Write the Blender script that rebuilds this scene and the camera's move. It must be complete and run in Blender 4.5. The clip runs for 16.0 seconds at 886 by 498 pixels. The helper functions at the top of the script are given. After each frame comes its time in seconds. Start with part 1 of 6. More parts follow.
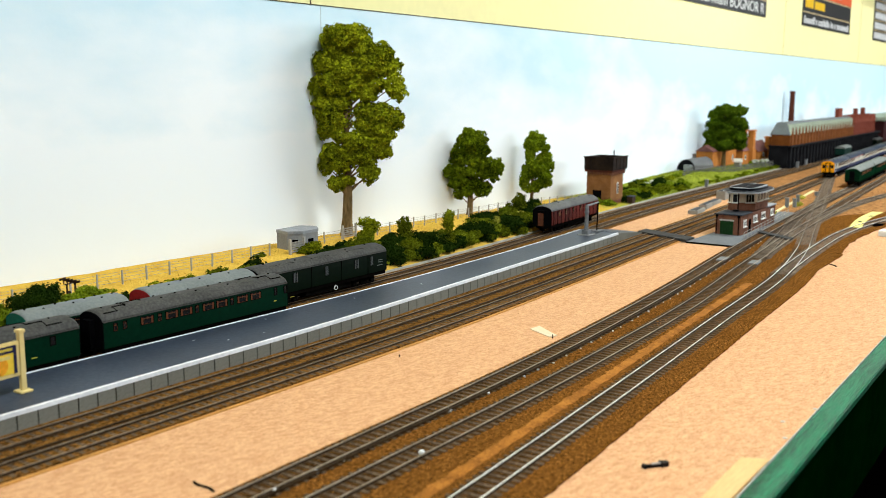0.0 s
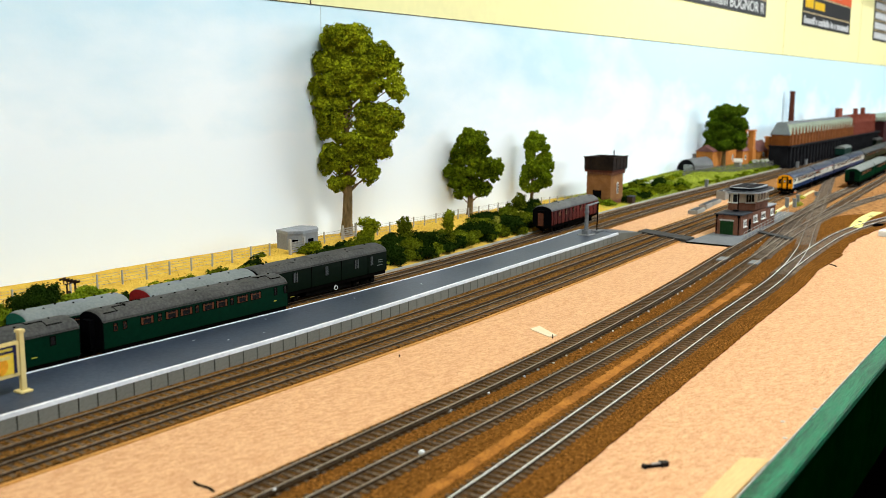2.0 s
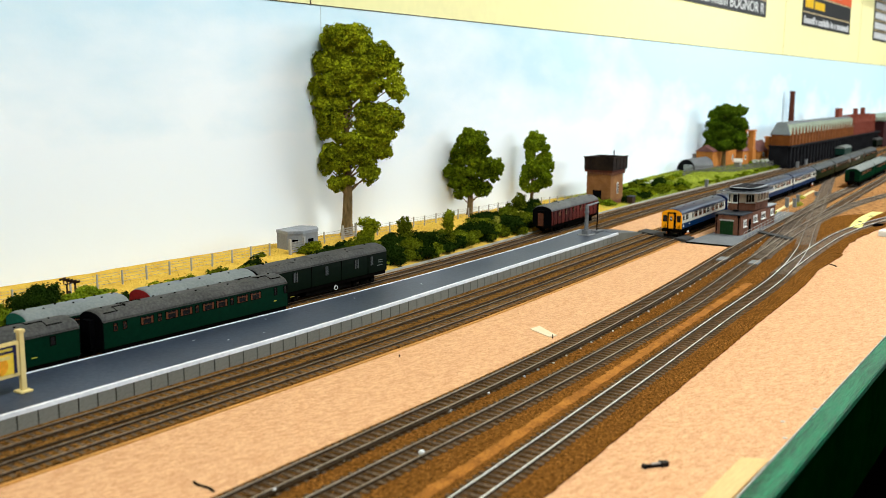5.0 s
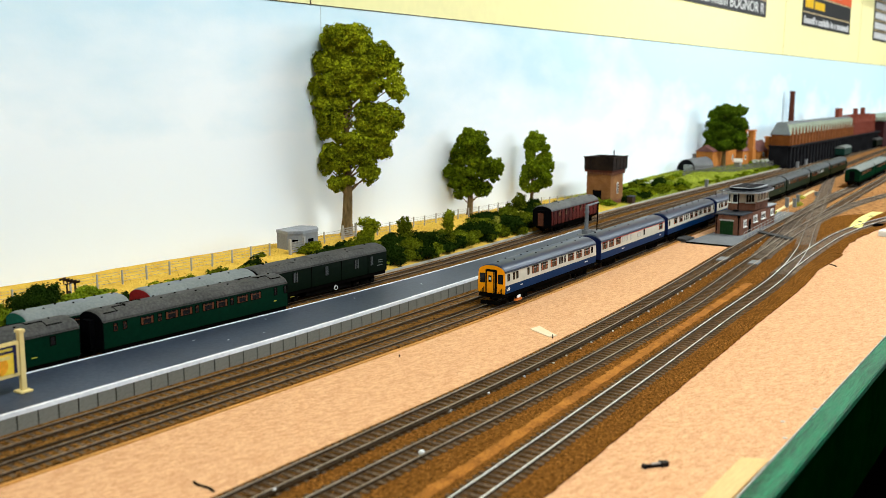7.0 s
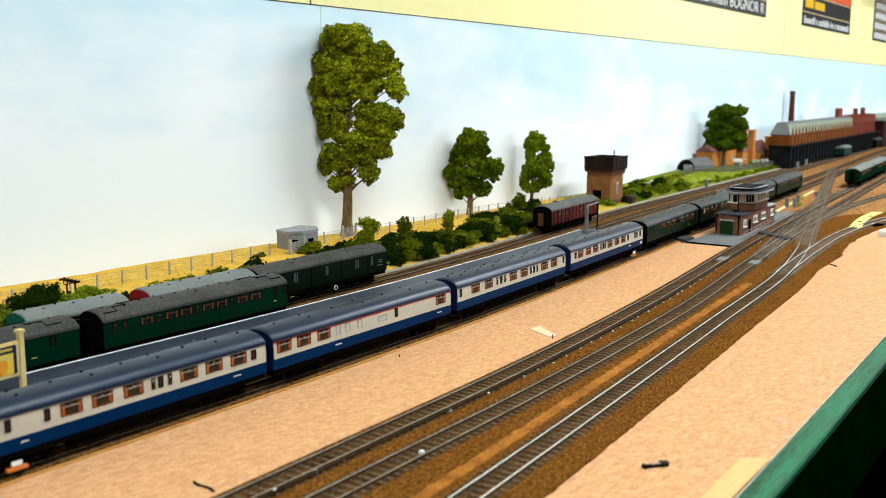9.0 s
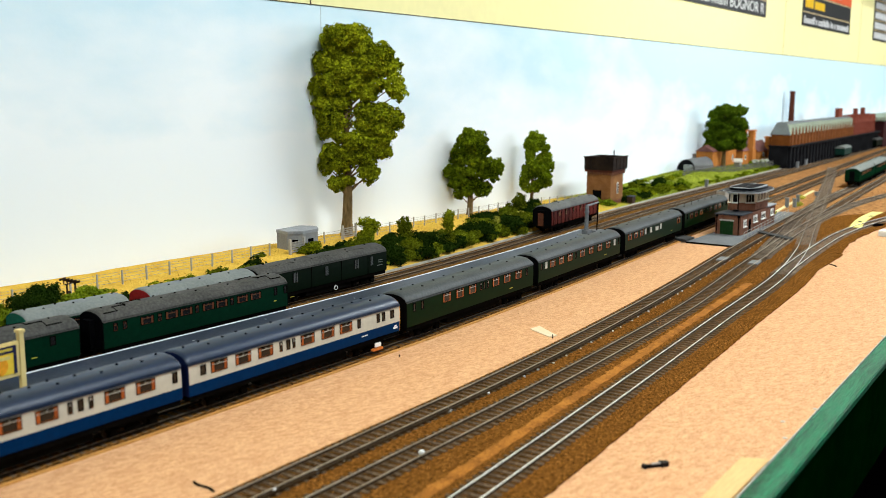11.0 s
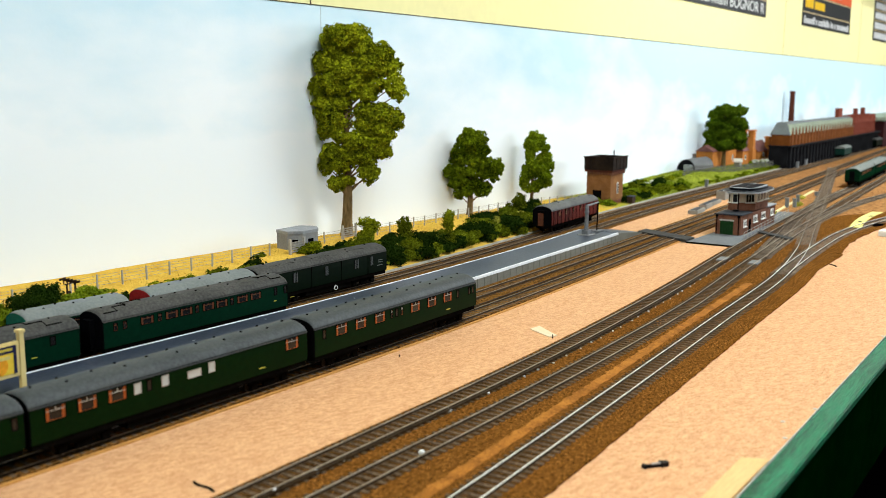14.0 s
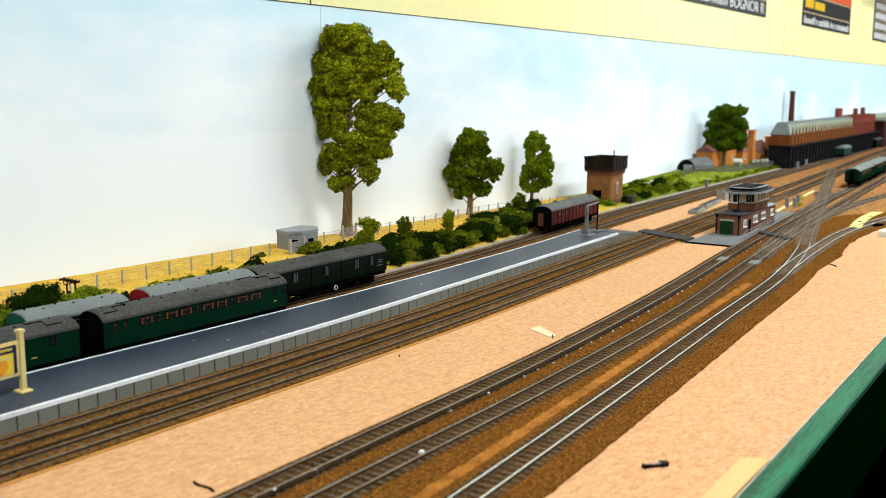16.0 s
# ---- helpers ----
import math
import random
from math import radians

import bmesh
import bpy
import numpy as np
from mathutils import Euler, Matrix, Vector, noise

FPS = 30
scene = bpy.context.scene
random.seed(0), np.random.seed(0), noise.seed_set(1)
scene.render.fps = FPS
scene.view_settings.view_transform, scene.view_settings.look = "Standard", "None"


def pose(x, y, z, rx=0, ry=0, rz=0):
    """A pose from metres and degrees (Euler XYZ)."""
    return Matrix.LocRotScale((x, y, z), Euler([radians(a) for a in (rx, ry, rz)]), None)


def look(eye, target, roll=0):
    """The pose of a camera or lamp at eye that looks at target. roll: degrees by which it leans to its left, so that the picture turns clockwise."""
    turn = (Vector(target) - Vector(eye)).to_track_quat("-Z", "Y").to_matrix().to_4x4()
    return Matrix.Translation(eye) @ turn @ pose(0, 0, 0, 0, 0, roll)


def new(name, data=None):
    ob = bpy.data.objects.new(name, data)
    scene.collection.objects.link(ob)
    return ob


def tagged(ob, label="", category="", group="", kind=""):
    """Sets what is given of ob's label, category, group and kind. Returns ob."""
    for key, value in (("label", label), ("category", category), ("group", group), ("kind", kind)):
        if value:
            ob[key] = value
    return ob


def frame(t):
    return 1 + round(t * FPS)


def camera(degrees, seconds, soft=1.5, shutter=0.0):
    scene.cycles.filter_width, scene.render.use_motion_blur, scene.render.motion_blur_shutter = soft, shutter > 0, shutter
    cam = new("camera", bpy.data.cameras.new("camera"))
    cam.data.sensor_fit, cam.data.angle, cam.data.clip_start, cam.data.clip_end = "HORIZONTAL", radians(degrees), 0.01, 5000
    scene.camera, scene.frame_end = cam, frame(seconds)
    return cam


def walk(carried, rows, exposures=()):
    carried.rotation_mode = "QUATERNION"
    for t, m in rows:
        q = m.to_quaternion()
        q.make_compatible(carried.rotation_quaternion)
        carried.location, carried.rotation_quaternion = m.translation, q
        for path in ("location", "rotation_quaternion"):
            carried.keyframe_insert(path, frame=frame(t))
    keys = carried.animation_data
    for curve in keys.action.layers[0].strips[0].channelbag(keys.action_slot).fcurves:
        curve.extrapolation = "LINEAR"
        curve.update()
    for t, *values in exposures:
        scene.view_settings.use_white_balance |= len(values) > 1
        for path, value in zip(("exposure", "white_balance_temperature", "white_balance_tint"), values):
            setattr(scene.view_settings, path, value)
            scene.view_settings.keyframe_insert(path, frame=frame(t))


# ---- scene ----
# ---------------------------------------------------------------- camera
cam = camera(49.02, 16.0, soft=0.35)
cam.data.dof.use_dof, cam.data.dof.focus_distance, cam.data.dof.aperture_fstop = True, 1.17, 10.0
EYE = (0.0, -0.569, 0.247)
YAW, PITCH, ROLL = radians(34.157), radians(-9.43), 0.236
AIM = (EYE[0] + math.cos(PITCH) * math.cos(YAW), EYE[1] + math.cos(PITCH) * math.sin(YAW), EYE[2] + math.sin(PITCH))
walk(cam, [(0, look(EYE, AIM, ROLL)), (16, look(EYE, AIM, ROLL))], [(0, 0.0), (16, 0.0)])

# ---------------------------------------------------------------- light
world = bpy.data.worlds.new("room_air")
scene.world = world
world.use_nodes = True
world.node_tree.nodes["Background"].inputs[0].default_value = (0.9, 0.95, 1.0, 1)
world.node_tree.nodes["Background"].inputs[1].default_value = 0.3


def panel_lamp(x, y, z, sx, sy, watts, colour=(1, 0.97, 0.92)):
    """An area lamp under a ceiling fitting, facing down."""
    d = bpy.data.lights.new("ceiling_lamp", "AREA")
    d.shape, d.size, d.size_y, d.energy, d.color = "RECTANGLE", sx, sy, watts, colour
    o = new("ceiling_lamp", d)
    o.matrix_world = pose(x, y, z)
    return o


CEIL = 1.40
LAMPS = [(-1.2, -0.62, 23), (0.7, -0.62, 27), (2.6, -0.62, 42), (4.5, -0.85, 23), (6.4, -0.85, 9)]
for lx, ly, watts in LAMPS:
    panel_lamp(lx, ly, CEIL - 0.045, 1.2, 0.16, watts, (0.90, 0.98, 1.01))
# daylight through the window at the far end of the room
sky_lamp = bpy.data.lights.new("window_daylight", "AREA")
sky_lamp.shape, sky_lamp.size, sky_lamp.size_y, sky_lamp.energy, sky_lamp.color = "RECTANGLE", 1.9, 0.9, 135, (0.88, 0.97, 1.02)
new("window_daylight", sky_lamp).matrix_world = look((6.4, -2.97, 0.86), (1.6, 0.3, 0.0))
# ---------------------------------------------------------------- materials
MATS = {}


def mat(name, col, rough=0.6, var=0.25, grain=300.0, blotch=25.0, bump=0.3, metal=0.0, col2=None, depth=0.0006, stretch=None, island=0.0, coat=0.0, spec=0.06, turn=0.0, ramp_at=(.36, .64)):
    """A procedural surface: fine grain and larger blotches between two colours, with relief."""
    if name in MATS:
        return MATS[name]
    m = bpy.data.materials.new(name)
    m.use_nodes = True
    nt = m.node_tree
    b = nt.nodes["Principled BSDF"]
    L = nt.links.new
    tc = nt.nodes.new("ShaderNodeTexCoord")
    src = tc.outputs["Object"]
    if turn:
        tn = nt.nodes.new("ShaderNodeMapping")
        tn.inputs["Rotation"].default_value = (0, 0, radians(turn))
        L(src, tn.inputs["Vector"])
        src = tn.outputs["Vector"]
    if stretch:
        mp = nt.nodes.new("ShaderNodeMapping")
        mp.inputs["Scale"].default_value = stretch
        L(src, mp.inputs["Vector"])
        src = mp.outputs["Vector"]
    n1 = nt.nodes.new("ShaderNodeTexNoise")
    n1.inputs["Scale"].default_value, n1.inputs["Detail"].default_value = grain, 4
    n2 = nt.nodes.new("ShaderNodeTexNoise")
    n2.inputs["Scale"].default_value, n2.inputs["Detail"].default_value = blotch, 5
    for n in (n1, n2):
        L(src, n.inputs["Vector"])
    mix = nt.nodes.new("ShaderNodeMath")
    mix.operation = "MULTIPLY_ADD"
    mix.inputs[1].default_value = 0.55
    L(n1.outputs["Fac"], mix.inputs[0])
    half = nt.nodes.new("ShaderNodeMath")
    half.operation = "MULTIPLY"
    half.inputs[1].default_value = 0.45
    L(n2.outputs["Fac"], half.inputs[0])
    L(half.outputs[0], mix.inputs[2])
    ramp = nt.nodes.new("ShaderNodeValToRGB")
    c2 = col2 or tuple(min(1, c * (1 + var)) for c in col)
    c1 = tuple(c * (1 - var) for c in col) if not col2 else col
    ramp.color_ramp.elements[0].position, ramp.color_ramp.elements[1].position = ramp_at
    ramp.color_ramp.elements[0].color, ramp.color_ramp.elements[1].color = (*c1, 1), (*c2, 1)
    L(mix.outputs[0], ramp.inputs[0])
    out = ramp.outputs[0]
    if island:
        info = nt.nodes.new("ShaderNodeNewGeometry")
        ob = nt.nodes.new("ShaderNodeObjectInfo")
        add = nt.nodes.new("ShaderNodeMath")
        add.operation = "ADD"
        L(info.outputs["Random Per Island"], add.inputs[0])
        L(ob.outputs["Random"], add.inputs[1])
        rng = nt.nodes.new("ShaderNodeMapRange")
        rng.inputs["From Max"].default_value = 2
        rng.inputs["To Min"].default_value, rng.inputs["To Max"].default_value = 1 - island, 1 + island
        L(add.outputs[0], rng.inputs["Value"])
        hs = nt.nodes.new("ShaderNodeHueSaturation")
        L(rng.outputs[0], hs.inputs["Value"])
        L(out, hs.inputs["Color"])
        out = hs.outputs[0]
    L(out, b.inputs["Base Color"])
    b.inputs["Roughness"].default_value, b.inputs["Metallic"].default_value = rough, metal
    b.inputs["Specular IOR Level"].default_value = spec
    b.inputs["Coat Weight"].default_value = coat
    if bump:
        bp = nt.nodes.new("ShaderNodeBump")
        bp.inputs["Strength"].default_value, bp.inputs["Distance"].default_value = bump, depth
        L(mix.outputs[0], bp.inputs["Height"])
        L(bp.outputs[0], b.inputs["Normal"])
    MATS[name] = m
    return m


def sky_paint():
    """Backscene paint: pale blue with soft white cloud patches, whiter towards the skyline."""
    m = bpy.data.materials.new("painted_sky")
    m.use_nodes = True
    nt = m.node_tree
    b, L = nt.nodes["Principled BSDF"], nt.links.new
    tc = nt.nodes.new("ShaderNodeTexCoord")
    mp = nt.nodes.new("ShaderNodeMapping")
    mp.inputs["Scale"].default_value = (1, 1, 2.2)
    L(tc.outputs["Object"], mp.inputs["Vector"])
    n = nt.nodes.new("ShaderNodeTexNoise")
    n.inputs["Scale"].default_value, n.inputs["Detail"].default_value = 2.6, 6
    L(mp.outputs[0], n.inputs["Vector"])
    sep = nt.nodes.new("ShaderNodeSeparateXYZ")
    L(tc.outputs["Object"], sep.inputs[0])
    zr = nt.nodes.new("ShaderNodeMapRange")
    zr.inputs["From Min"].default_value, zr.inputs["From Max"].default_value = 0.10, 0.36
    zr.inputs["To Min"].default_value, zr.inputs["To Max"].default_value = -0.30, 0.22
    L(sep.outputs["Z"], zr.inputs["Value"])
    add = nt.nodes.new("ShaderNodeMath")
    add.operation = "ADD"
    L(n.outputs["Fac"], add.inputs[0])
    L(zr.outputs[0], add.inputs[1])
    small = nt.nodes.new("ShaderNodeTexNoise")
    small.inputs["Scale"].default_value, small.inputs["Detail"].default_value = 7.5, 5
    L(mp.outputs[0], small.inputs["Vector"])
    puff = nt.nodes.new("ShaderNodeMath")
    puff.operation = "MULTIPLY_ADD"
    puff.inputs[1].default_value, puff.inputs[2].default_value = .55, -.275
    L(small.outputs["Fac"], puff.inputs[0])
    dabs = nt.nodes.new("ShaderNodeMath")
    dabs.operation = "ADD"
    L(add.outputs[0], dabs.inputs[0])
    L(puff.outputs[0], dabs.inputs[1])
    add = dabs
    ramp = nt.nodes.new("ShaderNodeValToRGB")
    e = ramp.color_ramp.elements
    e[0].position, e[0].color = 0.38, (0.85, 0.895, 0.908, 1)
    e[1].position, e[1].color = 0.86, (0.54, 0.74, 0.83, 1)
    xr = nt.nodes.new("ShaderNodeMapRange")
    xr.inputs["From Min"].default_value, xr.inputs["From Max"].default_value = 0.5, 1.25
    xr.inputs["To Min"].default_value, xr.inputs["To Max"].default_value = 0.10, 0.02
    L(sep.outputs["X"], xr.inputs["Value"])
    add2 = nt.nodes.new("ShaderNodeMath")
    add2.operation = "ADD"
    L(add.outputs[0], add2.inputs[0])
    L(xr.outputs[0], add2.inputs[1])
    # darker, bluer paint towards the far end, offsetting the stronger lamplight there
    xf = nt.nodes.new("ShaderNodeMapRange")
    xf.inputs["From Min"].default_value, xf.inputs["From Max"].default_value = 1.5, 3.2
    xf.inputs["To Min"].default_value, xf.inputs["To Max"].default_value = 0.0, 0.33
    L(sep.outputs["X"], xf.inputs["Value"])
    add3 = nt.nodes.new("ShaderNodeMath")
    add3.operation = "ADD"
    L(add2.outputs[0], add3.inputs[0])
    L(xf.outputs[0], add3.inputs[1])
    L(add3.outputs[0], ramp.inputs[0])
    L(ramp.outputs[0], b.inputs["Base Color"])
    b.inputs["Roughness"].default_value = 0.75
    fine = nt.nodes.new("ShaderNodeTexNoise")
    fine.inputs["Scale"].default_value = 180
    L(tc.outputs["Object"], fine.inputs["Vector"])
    bp = nt.nodes.new("ShaderNodeBump")
    bp.inputs["Strength"].default_value, bp.inputs["Distance"].default_value = 0.15, 0.0006
    L(fine.outputs["Fac"], bp.inputs["Height"])
    L(bp.outputs[0], b.inputs["Normal"])
    return m


PLY = mat("plywood", (0.45, 0.210, 0.089), 0.6, 0.2, 400, 140, 0.9, col2=(0.70, 0.402, 0.206), stretch=(0.9, 2.2, 3), depth=.0013, turn=15, ramp_at=(.36, .62))
CORK = mat("cork", (0.42, 0.20, 0.05), 0.85, 0.3, 900, 60, 0.4)
BALLAST = mat("ballast", (0.016, 0.007, 0.002), 0.95, 0.5, 700, 260, 1.0, col2=(0.25, 0.115, 0.028), depth=0.0014, spec=0, ramp_at=(.38, .62))
BALLAST2 = mat("brown_ballast", (0.012, 0.005, 0.001), 0.95, 0.5, 800, 330, 1.0, col2=(0.25, 0.098, 0.019), depth=0.0014, spec=0, ramp_at=(.38, .62))
INFILL = mat("track_ballast", (0.009, 0.004, 0.001), 0.95, 0.5, 620, 90, 1.0, col2=(0.105, 0.052, 0.019), depth=0.0012, spec=0)
YARD = mat("yard_ballast", (0.065, 0.028, 0.010), 0.95, 0.5, 800, 110, 1.0, col2=(0.50, 0.245, 0.090), depth=0.0014, spec=0)
CORKSTRIP = mat("bare_cork", (0.150, 0.050, 0.007), 0.9, 0.2, 600, 60, 0.8, col2=(0.42, 0.165, 0.026))
SLEEPER = mat("sleeper_plastic", (0.046, 0.028, 0.014), 0.8, 0.4, 500, 50, 0.4, col2=(0.145, 0.097, 0.057), island=0.35)
RAILSIDE = mat("rusty_rail", (0.022, 0.012, 0.005), 0.6, 0.3, 400, 30, 0.2, col2=(0.065, 0.040, 0.020))
RAILTOP = mat("rail_top", (0.13, 0.092, 0.058), 0.45, 0.3, 300, 20, 0.05, metal=0.4, col2=(0.34, 0.27, 0.195))
SHINY = mat("nickel_rail", (0.78, 0.76, 0.72), 0.30, 0.2, 300, 20, 0.03, metal=0.4, col2=(0.90, 0.88, 0.84))
POLISHED = mat("worn_rail_top", (0.25, 0.195, 0.14), 0.4, 0.2, 300, 20, 0.03, metal=0.4, col2=(0.44, 0.37, 0.29))
TARMAC = mat("platform_surface", (0.012, 0.018, 0.032), 0.42, 0.22, 260, 7, 0.45, col2=(0.038, 0.050, 0.074), spec=.38, depth=.0008)
EDGEWHITE = mat("white_edging", (0.66, 0.67, 0.70), 0.55, 0.08, 300, 60, 0.15, col2=(.86, .87, .88))
PANELGREY = mat("platform_panel", (0.15, 0.146, 0.120), 0.7, 0.12, 600, 40, 0.25, island=0.10, col2=(.21, .20, .165))
JOINT = mat("panel_joint", (0.03, 0.029, 0.025), 0.8, 0.2, 500, 40, 0.2)
# brush strokes on the top edge, their gloss highlights put into the colour
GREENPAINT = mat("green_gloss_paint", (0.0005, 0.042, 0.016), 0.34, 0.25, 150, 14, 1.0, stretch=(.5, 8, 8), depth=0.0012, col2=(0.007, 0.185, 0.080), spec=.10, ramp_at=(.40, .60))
# the front face's shade is put into this near-black green
SHADEGREEN = mat("shaded_green_fascia", (0.0002, 0.010, 0.0010), 0.8, 0.3, 60, 10, 0, spec=0)
YELLOWWALL = mat("cream_wall_paint", (0.88, 0.80, 0.40), 0.6, 0.03, 60, 4, 0.1)
SKY = sky_paint()
# near-black that holds the shade of the floor and below the board
FLOORSHADE = mat("shade_black", (0.002, 0.0018, 0.0016), 0.95, 0.3, 200, 5, 0.3, spec=0)
# greys for the unseen ceiling and walls, kept low to cut fill light
CEILING = mat("ceiling_paint", (0.42, 0.42, 0.41), 0.8, 0.04, 60, 3, 0.1)
ROOMWALL = mat("room_paint", (0.14, 0.14, 0.13), 0.8, 0.04, 60, 3, 0.1)


# ---------------------------------------------------------------- mesh helpers
def bm_box(bm, x0, x1, y0, y1, z0, z1):
    v = [bm.verts.new(p) for p in ((x0, y0, z0), (x1, y0, z0), (x1, y1, z0), (x0, y1, z0), (x0, y0, z1), (x1, y0, z1), (x1, y1, z1), (x0, y1, z1))]
    for f in ((3, 2, 1, 0), (4, 5, 6, 7), (0, 1, 5, 4), (1, 2, 6, 5), (2, 3, 7, 6), (3, 0, 4, 7)):
        bm.faces.new([v[i] for i in f])
    return v


def box(x0, x1, y0, y1, z0, z1, bevel=0.0):
    bm = bmesh.new()
    bm_box(bm, min(x0, x1), max(x0, x1), min(y0, y1), max(y0, y1), min(z0, z1), max(z0, z1))
    if bevel:
        bmesh.ops.bevel(bm, geom=bm.edges[:], offset=bevel, segments=2, affect="EDGES")
    return bm


def cyl(bm, x, y, z0, z1, r0, r1=None, n=12, axis="z"):
    r1 = r0 if r1 is None else r1
    rings = []
    for h, r in ((z0, r0), (z1, r1)):
        ring = []
        for i in range(n):
            a = 2 * math.pi * i / n
            u, w = r * math.cos(a), r * math.sin(a)
            ring.append(bm.verts.new({"z": (x + u, y + w, h), "y": (x + u, h, y + w), "x": (h, x + u, y + w)}[axis]))
        rings.append(ring)
    for i in range(n):
        j = (i + 1) % n
        bm.faces.new((rings[0][i], rings[0][j], rings[1][j], rings[1][i]))
    bm.faces.new(rings[0][::-1])
    bm.faces.new(rings[1])


def finish(name, bm, material, smooth=False):
    bmesh.ops.recalc_face_normals(bm, faces=bm.faces[:])
    me = bpy.data.meshes.new(name)
    bm.to_mesh(me)
    bm.free()
    if smooth:
        for p in me.polygons:
            p.use_smooth = True
    me.materials.append(material)
    return me


def part(name, bm, material, parent=None, label="", smooth=False):
    """One mesh object, under a thing or a part."""
    o = new(name, finish(name, bm, material, smooth))
    o.parent = parent
    if label:
        tagged(o, label)
    return o


def share(name, me, parent, m):
    """Another object on a mesh that alike pieces share."""
    o = new(name, me)
    o.parent = parent
    o.matrix_basis = m
    return o


def thing(name, m, label, category, group="", kind=""):
    o = new(name)
    o.empty_display_size = 0.01
    o.matrix_world = m
    return tagged(o, label, category, group, kind)


def spline(pts):
    """A smooth line Y(X) through a few plan points."""
    xs, ys = np.array([p[0] for p in pts]), np.array([p[1] for p in pts])
    ms = np.gradient(ys, xs)

    def f(x):
        i = int(np.clip(np.searchsorted(xs, x) - 1, 0, len(xs) - 2))
        h = xs[i + 1] - xs[i]
        u = (x - xs[i]) / h
        if u < 0:
            return float(ys[0] + ms[0] * (x - xs[0]))
        if u > 1:
            return float(ys[-1] + ms[-1] * (x - xs[-1]))
        return float((2 * u ** 3 - 3 * u * u + 1) * ys[i] + (u ** 3 - 2 * u * u + u) * h * ms[i] + (3 * u * u - 2 * u ** 3) * ys[i + 1] + (u ** 3 - u * u) * h * ms[i + 1])
    return f


def heading(f, x, d=0.02):
    return math.degrees(math.atan2(f(x + d) - f(x - d), 2 * d))


def strip(bm, fl, fr, x0, x1, z0, z1, step=0.04):
    """A solid ribbon between the plan lines fl and fr, from z0 to z1."""
    n = max(2, int((x1 - x0) / step))
    prev = None
    for i in range(n + 1):
        x = x0 + (x1 - x0) * i / n
        a, b = fl(x), fr(x)
        cur = [bm.verts.new((x, a, z0)), bm.verts.new((x, b, z0)), bm.verts.new((x, b, z1)), bm.verts.new((x, a, z1))]
        if prev:
            for k in range(4):
                j = (k + 1) % 4
                bm.faces.new((prev[k], prev[j], cur[j], cur[k]))
        else:
            bm.faces.new(cur[::-1])
        prev = cur
    bm.faces.new(prev)


# ---------------------------------------------------------------- plan of the tracks
ZP = -0.004      # plywood top; rail tops are at 0
LINE_T = spline([(.2, .013), (.45, .005), (.65, -.001), (.86, -.003), (1.1, .002), (1.35, .011), (1.7, .027), (2.3, .047), (2.9, .074), (5.2, .18)])
LINE_P = spline([(.2, .056), (.45, .049), (.65, .043), (.86, .043), (1.1, .049), (1.35, .057), (1.7, .069), (2.3, .092), (2.9, .119), (5.2, .23)])
LINE_B1 = spline([(.3, .182), (.45, .174), (.6, .167), (.74, .161), (.88, .157), (1.3, .162), (1.48, .173), (1.8, .192), (2.1, .202), (3, .215), (5.2, .275)])
LINE_B2 = spline([(.3, .228), (.45, .220), (.6, .213), (.74, .207), (.88, .203), (1.3, .208), (1.48, .219), (1.8, .238), (2.1, .246), (2.6, .250), (3, .252), (5.2, .31)])
LINE_S1 = spline([(.2, -.150), (.55, -.152), (.65, -.153), (.85, -.150), (1.04, -.141), (1.2, -.130), (1.43, -.110), (1.7, -.090), (1.94, -.075), (2.58, -.044), (5, .07)])
LINE_S2 = spline([(.2, -.193), (.5, -.195), (.65, -.197), (.85, -.195), (1.07, -.187), (1.36, -.162), (1.53, -.149), (1.71, -.135), (2.0, -.117), (2.3, -.098), (2.65, -.078), (5, .03)])
LINE_S3 = spline([(.2, -.279), (.47, -.266), (.6, -.260), (1.0, -.240), (1.36, -.219), (1.56, -.191), (1.76, -.152), (2.06, -.094), (2.34, -.039), (2.88, .067), (3.44, .182)])
LINE_R = spline([(1.30, -.223), (1.45, -.213), (1.6, -.206), (1.78, -.203), (1.92, -.213), (2.15, -.25)])
LINE_U = spline([(1.5, -.150), (1.74, -.132), (1.97, -.123), (2.3, -.128), (2.5, -.147), (2.75, -.19)])
LINE_X = spline([(1.45, -.158), (1.7, -.122), (1.95, -.085), (2.3, -.052), (2.6, -.043)])
PLATNEAR = spline([(.25, .073), (.375, .070), (.5, .067), (.656, .063), (.8, .063), (.96, .067), (1.18, .073), (1.46, .080), (1.62, .086)])
PLATFAR = spline([(.25, .158), (.45, .1515), (.6, .144), (.74, .138), (.88, .134), (1.1, .134), (1.3, .139), (1.48, .150), (1.62, .155)])
# ---------------------------------------------------------------- room and layout structure
WALLY = 0.41


def setting(name, bm, material, label, category, kind="structure"):
    return tagged(part(name, bm, material), label, category, kind=kind)


setting("floor", box(-3, 8, -3, 0.6, -1.05, -1.0), FLOORSHADE, "floor of the railway room, its shade painted in as near-black", "floor")
setting("ceiling", box(-3, 8, -3, 0.6, CEIL, CEIL + 0.05), CEILING, "unseen ceiling, greyed to limit bounced light", "ceiling")
bm = box(-3, 5.4, -3.05, -3, -1, CEIL)
bm_box(bm, 7.4, 8, -3.05, -3, -1, CEIL)
bm_box(bm, 5.4, 7.4, -3.05, -3, -1, 0.35)
bm_box(bm, 5.4, 7.4, -3.05, -3, 1.32, CEIL)
setting("wall_south", bm, ROOMWALL, "unseen dark grey room wall with a window opening, limiting bounced light", "wall")
